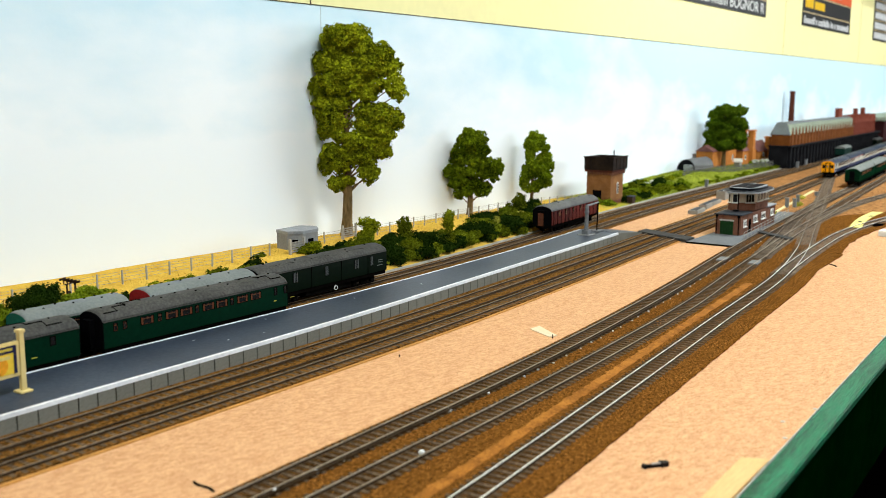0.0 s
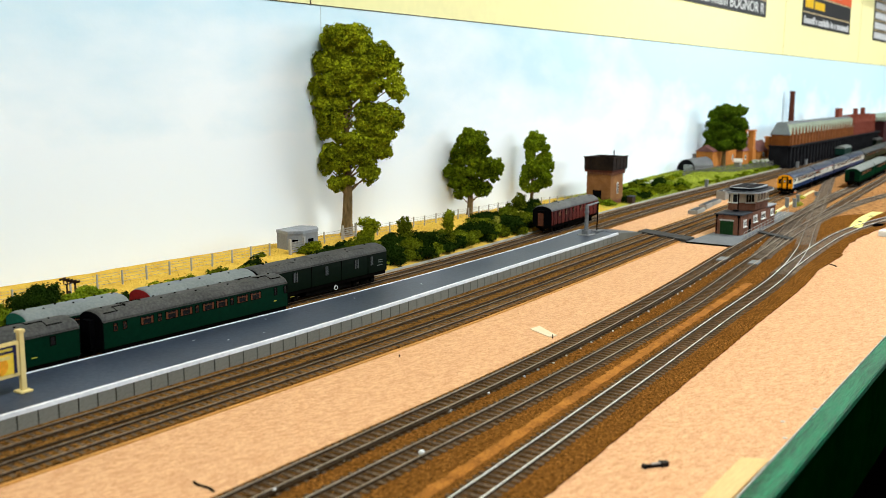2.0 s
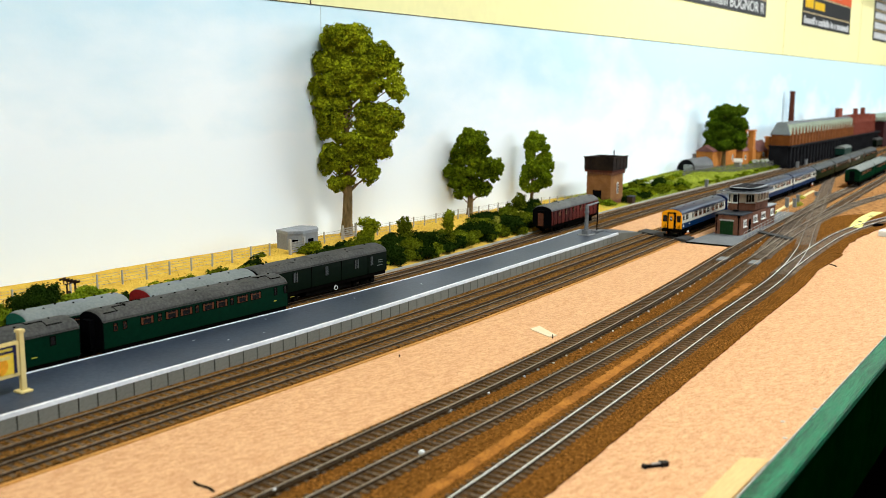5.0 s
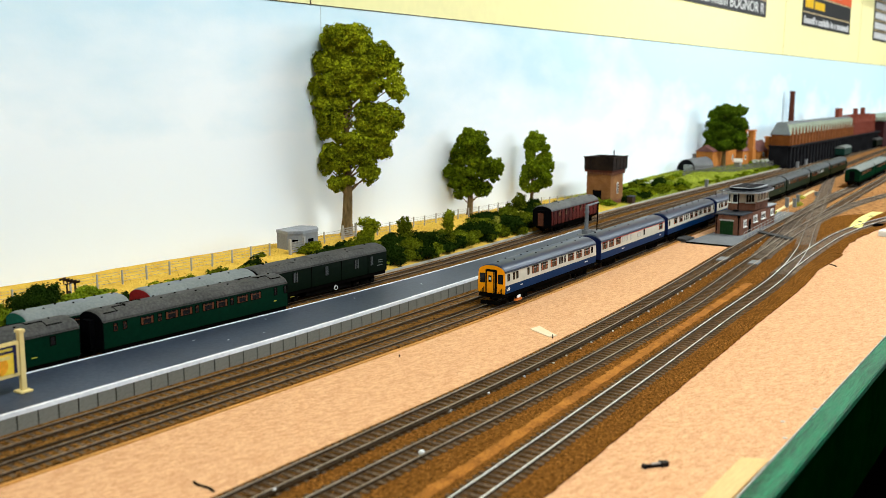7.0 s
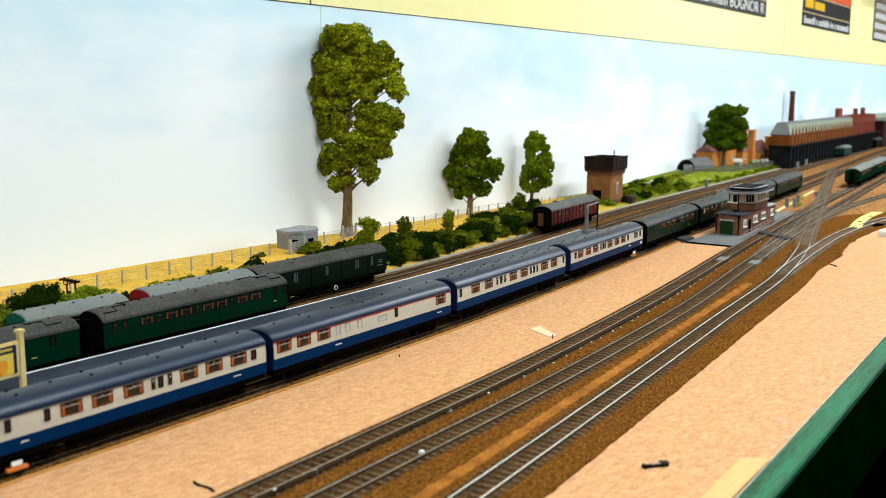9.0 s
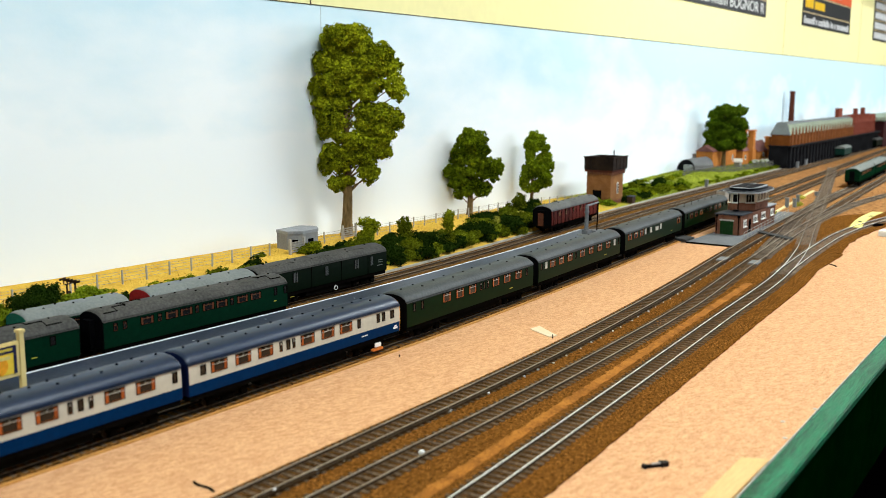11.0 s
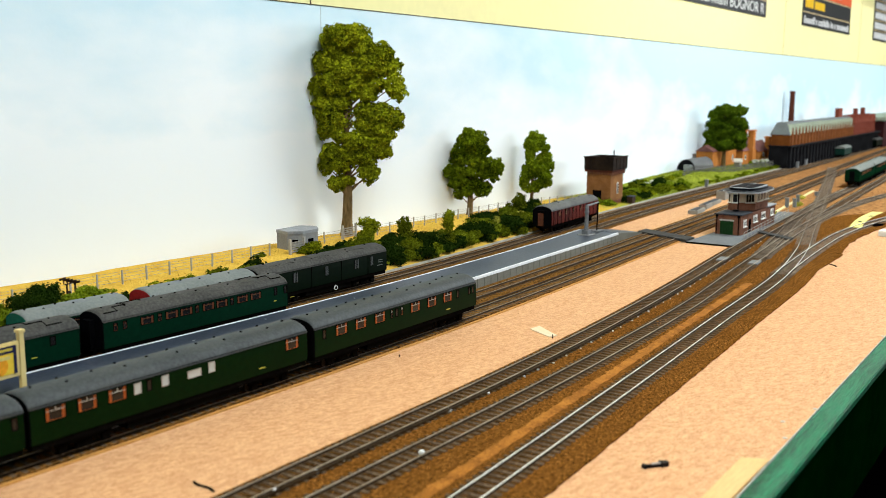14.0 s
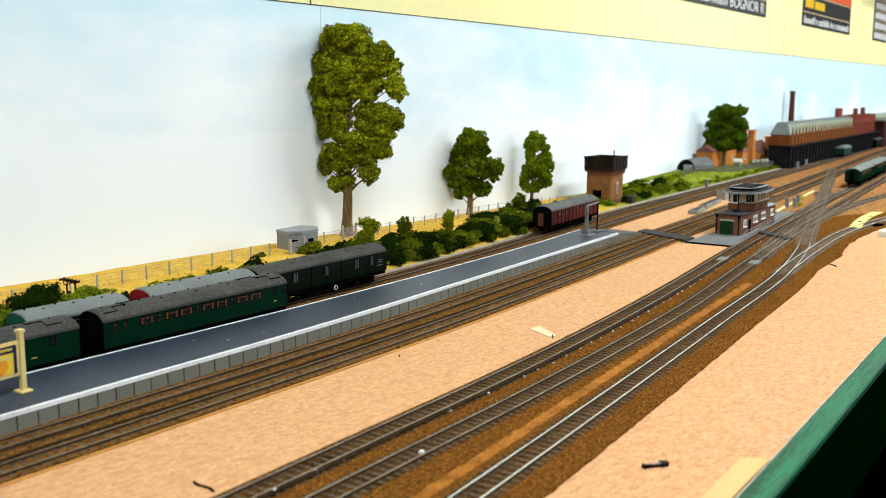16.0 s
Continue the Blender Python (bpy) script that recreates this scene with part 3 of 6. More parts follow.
def coach(name, L, layout, label, lower, upper, roof, end, group, cab=False, redline=False, vents=9, boxes=1, split=.0245, category="railway coach", marks=(), corridor=True, rear_cab=False):
    """A coach on its bogies, centred on its origin at rail level. layout: (key, place from the front end) along the side."""
    t = thing(name, pose(0, 0, 0), label, category, group)
    a, b = -L / 2, L / 2
    for s in (-1, 1):
        part("lower_side", band(a, b, .0152, split, s), lower, t)
        part("upper_side", band(a, b, split, .0400, s), upper, t)
        g = bmesh.new()
        bm_box(g, a, b, s * .0177 - .0005, s * .0177 + .0005, .0392, .0400)
        part("gutter", g, roof, t)
        for key, place in layout:
            z = .0335 if key != "B" else .0325
            put_window(WIN[key], t, pose(a + place, s * (half_at(z) + .0001), z, 0, 0, 0 if s < 0 else 180), s < 0)
        if redline:
            r = bmesh.new()
            bm_box(r, a, b, s * .01755 - .0002, s * .01755 + .0002, .0378, .0388)
            part("red_stripe", r, REDLINE, t)
        for x0, x1, z, h, m in marks:
            r = bmesh.new()
            yy = half_at(z) + .00012
            bm_box(r, a + x0, a + x1, s * yy - .0001, s * yy + .0001, z - h / 2, z + h / 2)
            part("marking", r, m, t)
    part("roof", roof_bm(a - .0008, b + .0008), roof, t, smooth=True)
    for k, x in ((-1, a), (1, b)):
        e = bmesh.new()
        prof = [(h - .0003, z) for z, h in SIDE] + [(h, z) for z, h in ROOFP[1:]]
        prof = prof + [(-h, z) for h, z in reversed(prof[:-1])]
        r0 = [e.verts.new((x - .0003 * k, h, .0398 + (z - .0398) * .85 if z > .0398 else z)) for h, z in prof]
        r1 = [e.verts.new((x + .0009 * k, h, .0398 + (z - .0398) * .81 if z > .0398 else z)) for h, z in prof]
        for i in range(len(prof)):
            j = (i + 1) % len(prof)
            e.faces.new((r0[i], r0[j], r1[j], r1[i]))
        e.faces.new(r0)
        e.faces.new(r1[::-1])
        part("end", e, WARNYELLOW if (cab and k < 0) or (rear_cab and k > 0) else end, t)
        if corridor and not (cab and k < 0):
            c = bmesh.new()
            bm_box(c, x, x + k * .0062, -.0058, .0058, .0135, .0405)
            part("corridor_connection", c, ENDBLACK, t)
    u = bmesh.new()
    bm_box(u, a + .001, b - .001, -.0168, .0168, .0108, .0156)
    # added block that stands in for the dark shade under the coach
    bm_box(u, a + .075, b - .075, -.0150, .0150, .0050, .0110)
    part("floor_pan", u, UNDER, t)
    bog = L / 2 - .041
    for x in (-bog, bog):
        bogie(t, x)
    for i in range(boxes * 2 + 1):
        q = box(-.008 - .004 * (i % 2), .008 + .005 * (i % 2), -.014, .014, .0040 + .002 * (i % 2), .0109, .0006)
        o = part("equipment_box", q, UNDER, t)
        o.matrix_basis = pose((i - boxes) * .034 + .004, 0, 0)
    for k in (-1, 1):
        for y in (-.0075, .0075):
            share("buffer", BUFFER, t, pose(k * L / 2, y, .0135, 0, 0, 0 if k > 0 else 180))
    if vents:
        vm = None
        for i in range(vents):
            x = a + L * (i + .5) / vents
            for y in ((-.006, .006) if i % 2 else (.0,)):
                zt = float(np.interp(abs(y), [.0, .0070, .0115], [.0490, .0482, .0465]))
                if vm is None:
                    q = bmesh.new()
                    cyl(q, 0, 0, -.0003, .0008, .0009, .0011, 8)
                    vm = finish("roof_vent", q, UNDER)
                share("roof_vent", vm, t, pose(x, y, zt))
    return t


def cab_front(t, L):
    """Yellow cab end details at the -X end: corridor door, windows, lamps, pipes and shoes."""
    x = -L / 2
    part("cab_corridor", box(x - .0042, x - .0005, -.0048, .0048, .0155, .0405, .0008), WARNYELLOW, t, "yellow corridor connection with a door")
    part("corridor_edge", box(x - .0046, x - .0040, -.0050, -.0044, .0130, .0405), ENDBLACK, t)
    part("corridor_edge", box(x - .0046, x - .0040, .0044, .0050, .0130, .0405), ENDBLACK, t)
    part("corridor_edge", box(x - .0046, x - .0040, -.0050, .0050, .0406, .0412), ENDBLACK, t)
    part("corridor_recess", box(x - .0026, x - .0004, -.0074, .0074, .0130, .0425, .0006), ENDBLACK, t, "black rubber corridor surround")
    part("door_window", box(x - .0046, x - .0041, -.0020, .0020, .0285, .0360), GLASS, t)
    part("headcode", box(x - .0049, x - .0046, -.0013, .0013, .0310, .0340), FROST, t)
    for y in (-.0118, .0118):
        part("cab_window", box(x - .0012, x - .0005, y - .0030, y + .0030, .0268, .0368), GLASS, t)
        part("cab_window_frame", box(x - .0010, x - .0004, y - .0035, y + .0035, .0263, .0373), UNDER, t)
        for k in range(3):
            part("jumper_pipe", box(x - .0018, x - .0005, y - .0022 + k * .0018, y - .0016 + k * .0018, .0150, .0215 - .002 * k), UNDER, t)
    part("buffer_beam", box(x - .0016, x, -.0165, .0165, .0100, .0140, .0004), UNDER, t)
    q = bmesh.new()
    bm_box(q, x - .0050, x - .0010, -.0120, .0120, .0025, .0060)
    part("coupling_tray", q, UNDER, t)
    for s in (-1, 1):
        part("shoe_beam", box(x + .026, x + .040, s * .0150, s * .0185, .0028, .0048), ORANGEBEAM, t, "orange collector shoe beam")
        part("step_board", box(x + .029, x + .036, s * .0172, s * .0184, .0062, .0090), WHITEMARK, t)


UNIT = "moving passenger train"
L1 = .256
CEP1 = [("S", .0115), ("D", .0245), ("D", .0325), ("D", .060), ("W", .078), ("W", .102), ("W", .1275), ("N", .1445), ("D", .151), ("N", .1595), ("W", .177), ("W", .2015), ("W", .2265), ("S", .2425)]
CEP2 = [("W", .012), ("W", .036), ("W", .061), ("F", .080), ("F", .093), ("F", .110), ("B", .143), ("D", .164), ("W", .238)]
CEP3 = [("D", .006), ("W", .036), ("W", .064), ("N", .083), ("D", .092), ("N", .101), ("W", .120), ("W", .146), ("N", .163), ("D", .171), ("N", .179), ("W", .198), ("W", .224), ("D", .250)]
GRN1 = [("D", .012), ("D", .026), ("L", .070), ("L", .095), ("L", .120), ("N", .137), ("D", .144), ("N", .152), ("L", .169), ("L", .194), ("L", .220), ("D", .240)]
GRN2 = [("D", .008), ("F", .020), ("L", .038), ("L", .063), ("L", .088), ("D", .106), ("L", .126), ("L", .154), ("L", .183), ("L", .212), ("F", .235), ("D", .250)]
GRN3 = [("L", .018), ("L", .042), ("L", .066), ("F", .083), ("D", .093), ("F", .107), ("B", .134), ("F", .151), ("L", .238)]
GRN4 = [("D", .012), ("L", .035), ("L", .062), ("L", .090), ("N", .108), ("D", .116), ("N", .124), ("L", .146), ("L", .174), ("L", .202), ("D", .221), ("D", .243), ("D", .250)]
MK = lambda x, w, m: (x, x + w * .7, .0205, .0009, m)
train = []
lb = "blue and pearl-grey electric multiple unit coach with blue roof"
LC = L1 - .0045
c1 = coach("electric_train_coach", LC, [(k, p - .0045) for k, p in CEP1], "blue and pearl-grey driving coach with yellow cab front", BLUE, CREAM, BLUEROOF, ENDBLUE, UNIT, cab=True, marks=[MK(.216, .012, WHITEMARK), MK(.036, .008, WHITEMARK), (.0035, .0105, .0192, .0016, WHITEMARK), (.0055, .0095, .0212, .0014, WHITEMARK)])
cab_front(c1, LC)
train.append(c1)
train.append(coach("electric_train_coach", L1, CEP2, "blue and pearl-grey buffet coach with red cantrail stripe", BLUE, CREAM, BLUEROOF, ENDBLUE, UNIT, redline=True, vents=7, marks=[MK(.076, .012, WHITEMARK), MK(.232, .010, WHITEMARK)]))
train.append(coach("electric_train_coach", L1, CEP3, lb, BLUE, CREAM, BLUEROOF, ENDBLUE, UNIT, vents=15))
c4 = coach("electric_train_coach", L1, [(k, L1 - p) for k, p in CEP1], "blue and pearl-grey rear driving coach of the leading unit", BLUE, CREAM, BLUEROOF, ENDBLUE, UNIT, vents=13, rear_cab=True, marks=[(.2460, .2525, .0192, .0016, WHITEMARK), (.2475, .2510, .0210, .0014, WHITEMARK), MK(.200, .012, WHITEMARK)])
for s in (-1, 1):
    part("shoe_beam", box(L1 / 2 - .040, L1 / 2 - .026, s * .0150, s * .0185, .0028, .0048), ORANGEBEAM, c4, "orange collector shoe beam")
    part("step_board", box(L1 / 2 - .037, L1 / 2 - .029, s * .0172, s * .0184, .0062, .0100), WHITEMARK, c4)
train.append(c4)
lg = "dark green electric multiple unit coach with weathered grey roof"
for lay, lab, v in ((GRN1, "dark green driving coach with weathered grey roof", 9), (GRN2, lg, 9), (GRN3, "dark green buffet coach with frosted windows", 11), (GRN4, "dark green rear coach with weathered grey roof", 13)):
    train.append(coach("electric_train_coach", L1, lay, lab, SRGREEN, SRGREEN, GREYROOF, ENDBLACK, UNIT, vents=v, marks=[MK(.20, .010, YELMARK)]))


# ---------------------------------------------------------------- bank and greenery
def field(pts):
    xs, ys = [p[0] for p in pts], [p[1] for p in pts]
    return lambda x: float(np.interp(x, xs, ys))


RIDGE = field([(.2, .026), (1.2, .026), (1.6, .024), (1.8, .012), (1.9, .004), (2.02, .000), (2.16, .003), (2.35, .013), (2.5, .028), (2.9, .022), (3.3, .004)])
ATWALL = field([(.2, .036), (.7, .029), (1.0, .025), (1.3, .018), (1.6, .012), (1.9, .012), (2.1, .008), (2.4, .021), (2.9, .024), (3.3, .004)])


def edge_y(x):
    return LINE_B2(x) + .024


def ground(x, y):
    e, r = edge_y(x), .325
    if y < r:
        u = max(0.0, (y - e) / (r - e))
        z = RIDGE(x) * (u * u * (3 - 2 * u) * .55 + u * .45)
    else:
        u = (y - r) / (WALLY - r)
        z = RIDGE(x) * (1 - u) + ATWALL(x) * u
    n = noise.noise(Vector((x * 9, y * 9, 0))) * .0022 + noise.noise(Vector((x * 40, y * 40, 3))) * .0009
    return z + n * min(1, max(0, (y - e) / .02))


def grass_mat():
    """Straw-coloured grass that turns to fresh green past the water tower."""
    m = bpy.data.materials.new("bank_grass")
    m.use_nodes = True
    nt = m.node_tree
    b, L = nt.nodes["Principled BSDF"], nt.links.new
    tc = nt.nodes.new("ShaderNodeTexCoord")
    sep = nt.nodes.new("ShaderNodeSeparateXYZ")
    L(tc.outputs["Object"], sep.inputs[0])
    n = nt.nodes.new("ShaderNodeTexNoise")
    n.inputs["Scale"].default_value, n.inputs["Detail"].default_value = 45, 6
    n2 = nt.nodes.new("ShaderNodeTexNoise")
    n2.inputs["Scale"].default_value, n2.inputs["Detail"].default_value = 520, 3
    for q in (n, n2):
        L(tc.outputs["Object"], q.inputs["Vector"])
    ramps = []
    for c1, c2 in (((.50, .285, .035), (.74, .485, .085)), ((.055, .075, .005), (.33, .37, .042))):
        r = nt.nodes.new("ShaderNodeValToRGB")
        r.color_ramp.elements[0].position, r.color_ramp.elements[1].position = .33, .66
        r.color_ramp.elements[0].color, r.color_ramp.elements[1].color = (*c1, 1), (*c2, 1)
        ramps.append(r)
    av = nt.nodes.new("ShaderNodeMath")
    av.operation = "ADD"
    L(n.outputs["Fac"], av.inputs[0])
    L(n2.outputs["Fac"], av.inputs[1])
    hf = nt.nodes.new("ShaderNodeMath")
    hf.operation = "MULTIPLY"
    hf.inputs[1].default_value = .5
    L(av.outputs[0], hf.inputs[0])
    for r in ramps:
        L(hf.outputs[0], r.inputs[0])
    e = nt.nodes.new("ShaderNodeMath")
    e.operation = "MULTIPLY_ADD"
    e.inputs[1].default_value = .5
    L(n.outputs["Fac"], e.inputs[0])
    L(sep.outputs["X"], e.inputs[2])
    mr = nt.nodes.new("ShaderNodeMapRange")
    mr.inputs["From Min"].default_value, mr.inputs["From Max"].default_value = 2.05, 2.25
    L(e.outputs[0], mr.inputs["Value"])
    mx = nt.nodes.new("ShaderNodeMix")
    mx.data_type = "RGBA"
    L(mr.outputs[0], mx.inputs["Factor"])
    L(ramps[0].outputs[0], mx.inputs["A"])
    L(ramps[1].outputs[0], mx.inputs["B"])
    L(mx.outputs["Result"], b.inputs["Base Color"])
    b.inputs["Roughness"].default_value, b.inputs["Specular IOR Level"].default_value = .9, 0
    bp = nt.nodes.new("ShaderNodeBump")
    bp.inputs["Strength"].default_value, bp.inputs["Distance"].default_value = .9, .001
    L(n2.outputs["Fac"], bp.inputs["Height"])
    L(bp.outputs[0], b.inputs["Normal"])
    return m


GRASS = grass_mat()
bm = bmesh.new()
rows = []
NX, NY = 210, 16
for i in range(NX + 1):
    x = .15 + (3.32 - .15) * i / NX
    e = edge_y(x)
    rows.append([bm.verts.new((x, e + (WALLY - .0005 - e) * j / NY, ground(x, e + (WALLY - .0005 - e) * j / NY) - (.004 if j == 0 else 0))) for j in range(NY + 1)])
for a, b in zip(rows, rows[1:]):
    for j in range(NY):
        bm.faces.new((a[j], b[j], b[j + 1], a[j + 1]))
tagged(part("grass_bank", bm, GRASS, smooth=True), "straw-coloured grassy bank turning green along the backscene", "grass bank", kind="structure")
CURB = mat("pale_stone_kerb", (.40, .38, .32), .8, .2, 500, 40, .3)
bm = bmesh.new()
strip(bm, lambda x: edge_y(x) - .0022, lambda x: edge_y(x) + .0002, .15, 3.3, -.004, .0006, .03)
tagged(part("kerb", bm, CURB), "pale stone edging along the rear track", "kerb", kind="structure")


def blades(name, n, x0, x1, y0, y1, h, material, label, seed):
    """Short upright fibres scattered on the bank."""
    rng = np.random.default_rng(seed)
    vs, fs = [], []
    for i in range(n):
        x = rng.uniform(x0, x1)
        e = edge_y(x)
        y = max(e + .004, rng.uniform(y0, y1))
        z = ground(x, y)
        a, k, w = rng.uniform(0, math.pi), h * rng.uniform(.5, 1.3), .0006
        dx, dy = math.cos(a) * w, math.sin(a) * w
        lx, ly = rng.normal(0, h * .35), rng.normal(0, h * .35)
        q = len(vs)
        vs += [(x - dx, y - dy, z - .0006), (x + dx, y + dy, z - .0006), (x + lx, y + ly, z + k)]
        fs.append((q, q + 1, q + 2))
    me = bpy.data.meshes.new(name)
    me.from_pydata(vs, [], fs)
    me.materials.append(material)
    return tagged(new(name, me), label, "grass", kind="stuff")


STRAW = mat("straw_fibre", (.52, .31, .045), .9, .2, 200, 30, 0, col2=(.76, .52, .10), island=.12, spec=0)
LUSH = mat("green_fibre", (.075, .10, .008), .9, .3, 200, 30, 0, col2=(.36, .39, .045), island=.3, spec=0)
blades("straw_grass", 7000, .45, 1.85, .275, .408, .0017, STRAW, "dry straw-coloured static grass", 3)
blades("meadow_grass", 9000, 1.95, 3.25, .27, .40, .004, LUSH, "fresh green static grass", 4)

LEAF = {
    "oak": mat("olive_green_leaves", (.012, .020, .001), .8, .4, 300, 22, 0, col2=(.37, .41, .012), island=.6, spec=0),
    "dark": mat("deep_green_leaves", (.014, .032, .001), .8, .4, 300, 22, 0, col2=(.30, .40, .013), island=.6, spec=0),
    "deep": mat("dense_dark_leaves", (.008, .022, .001), .8, .4, 300, 22, 0, col2=(.13, .21, .010), island=.5, spec=0),
    "bush": mat("bush_leaves", (.010, .020, .001), .85, .4, 300, 22, 0, col2=(.19, .22, .010), island=.6, spec=0),
    "lime": mat("lime_bush_leaves", (.045, .080, .003), .85, .4, 300, 22, 0, col2=(.28, .35, .016), island=.4, spec=0),
    "darkbush": mat("dark_bush_leaves", (.005, .016, .002), .85, .4, 300, 22, 0, col2=(.026, .046, .005), island=.4, spec=0),
    "yellowy": mat("yellow_flower_leaves", (.30, .30, .03), .85, .3, 300, 22, 0, col2=(.50, .46, .08), island=.4, spec=0),
}
BARK = mat("brown_bark", (.070, .043, .015), .9, .4, 250, 40, 1.0, col2=(.27, .185, .080), stretch=(1, 1, .25), depth=.003)
RIGHT, DEEP = Vector((.561, -.827, 0)), Vector((.827, .561, 0))


def leaf_mesh(name, clumps, per, size, material, rng, ymax=None, origin=(0, 0, 0)):
    """Many small folded leaf flakes over ellipsoid clumps (centre, radii) in the local space."""
    unit = lambda v: v / (np.linalg.norm(v, axis=1)[:, None] + 1e-9)
    ps, ds = [], []
    for c, r in clumps:
        subs = int(np.clip(r[0] * r[2] / 1.25e-5, 14, 60))
        n = max(6, int(per * (r[0] * r[2] + r[0] * r[1]) * 1e4 / subs))
        for s in unit(rng.normal(size=(subs, 3))):
            k0, sz = rng.uniform(.55, .86), rng.uniform(.17, .34)
            d = unit(rng.normal(size=(n, 3)) + s * .7)
            k = 1 - .6 * rng.random(n) ** 2.2 + .35 * (rng.random(n) > .95)
            ps.append(np.array(c) + (s * k0 + d * sz * k[:, None]) * np.array(r))
            ds.append(unit(d + s * .5 + np.array([0, 0, .25])))
        n = n * subs * 2 // 3
        d = unit(rng.normal(size=(n, 3)))
        ps.append(np.array(c) + d * (.84 * rng.random(n) ** .35)[:, None] * np.array(r))
        ds.append(d)
    p, d = np.concatenate(ps), np.concatenate(ds)
    if ymax is not None:
        s = np.clip(p[:, 1] + origin[1] - ymax, 0, None) / .561
        p = p - s[:, None] * np.array([.827, .561, 0])
    n = len(p)
    nrm = unit(d + rng.normal(size=(n, 3)) * .45)
    a = unit(np.cross(nrm, rng.normal(size=(n, 3))))
    b = np.cross(nrm, a)
    w = (size * rng.uniform(.55, 1.3, n))[:, None]
    t = np.cross(a, b) * w * .3
    vs = np.stack([p - a * w, p + b * w * .7 + t, p + a * w, p - b * w * .7 + t], 1).reshape(-1, 3)
    q = np.arange(n)[:, None] * 4
    fs = np.concatenate([q + [0, 1, 2], q + [0, 2, 3]])
    me = bpy.data.meshes.new(name)
    me.from_pydata(vs.tolist(), [], fs.tolist())
    me.materials.append(material)
    return me


def trunk_bm(h, r0, r1, lean, rng, n=14):
    bm = bmesh.new()
    rings = []
    for i in range(9):
        u = i / 8
        flare = 1 + .30 * max(0, 1 - u * 7) ** 2
        cx, cy = lean[0] * u + .003 * math.sin(u * 5), lean[1] * u
        rr = (r0 + (r1 - r0) * u) * flare
        rings.append([bm.verts.new((cx + rr * (1 + .16 * math.sin(5 * a + u * 3)) * math.cos(a), cy + rr * (1 + .16 * math.cos(4 * a - u * 2)) * math.sin(a), h * u))
                      for a in (2 * math.pi * k / n for k in range(n))])
    for a, b in zip(rings, rings[1:]):
        for k in range(n):
            j = (k + 1) % n
            bm.faces.new((a[k], a[j], b[j], b[k]))
    bm.faces.new(rings[-1])
    bm.faces.new(rings[0][::-1])
    return bm


def limb_bm(p, q, r0, r1):
    bm = bmesh.new()
    cyl(bm, 0, 0, 0, (q - p).length, r0, r1, 7)
    bmesh.ops.transform(bm, matrix=Matrix.Translation(p) @ (q - p).to_track_quat("Z", "Y").to_matrix().to_4x4(), verts=bm.verts[:])
    return bm


def tree(x, y, h, trunk_h, r0, clumps, per, size, leaf, label, seed, lean=(0, 0), fat=(1.19, 1.30)):
    """clumps: (sideways, up, half width, half height) of the crown's masses."""
    rng = np.random.default_rng(seed)
    z = ground(x, y) - .006
    t = thing("tree", pose(x, y, z), label, "tree", "trees by the backscene")
    part("trunk", trunk_bm(h * .80, r0, r0 * .2, lean, rng), BARK, t, smooth=True)
    cl = []
    mid = sum(c[1] for c in clumps) / len(clumps)
    for i, (s, u, w, k) in enumerate(clumps):
        s, u = s * .99 + .002, mid + (u - mid) * .945
        c = RIGHT * s + DEEP * float(rng.uniform(-.25, .15)) * w + Vector((lean[0] * u / h, lean[1] * u / h, u))
        cl.append((tuple(c), (w * fat[0], w, k * fat[1])))
        root = Vector((lean[0] * .6 * u / h, lean[1] * .6 * u / h, max(trunk_h * .8, u - k * 1.2 - abs(s) * .5)))
        tip = c.copy()
        if tip.y + y > .40:
            tip.y = .40 - y
        part("limb", limb_bm(root, tip, r0 * .20, r0 * .06), BARK, t)
    o = new("crown", leaf_mesh("crown", cl, per, size, leaf, rng, .4045, (x, y, z)))
    o.parent = t
    return t


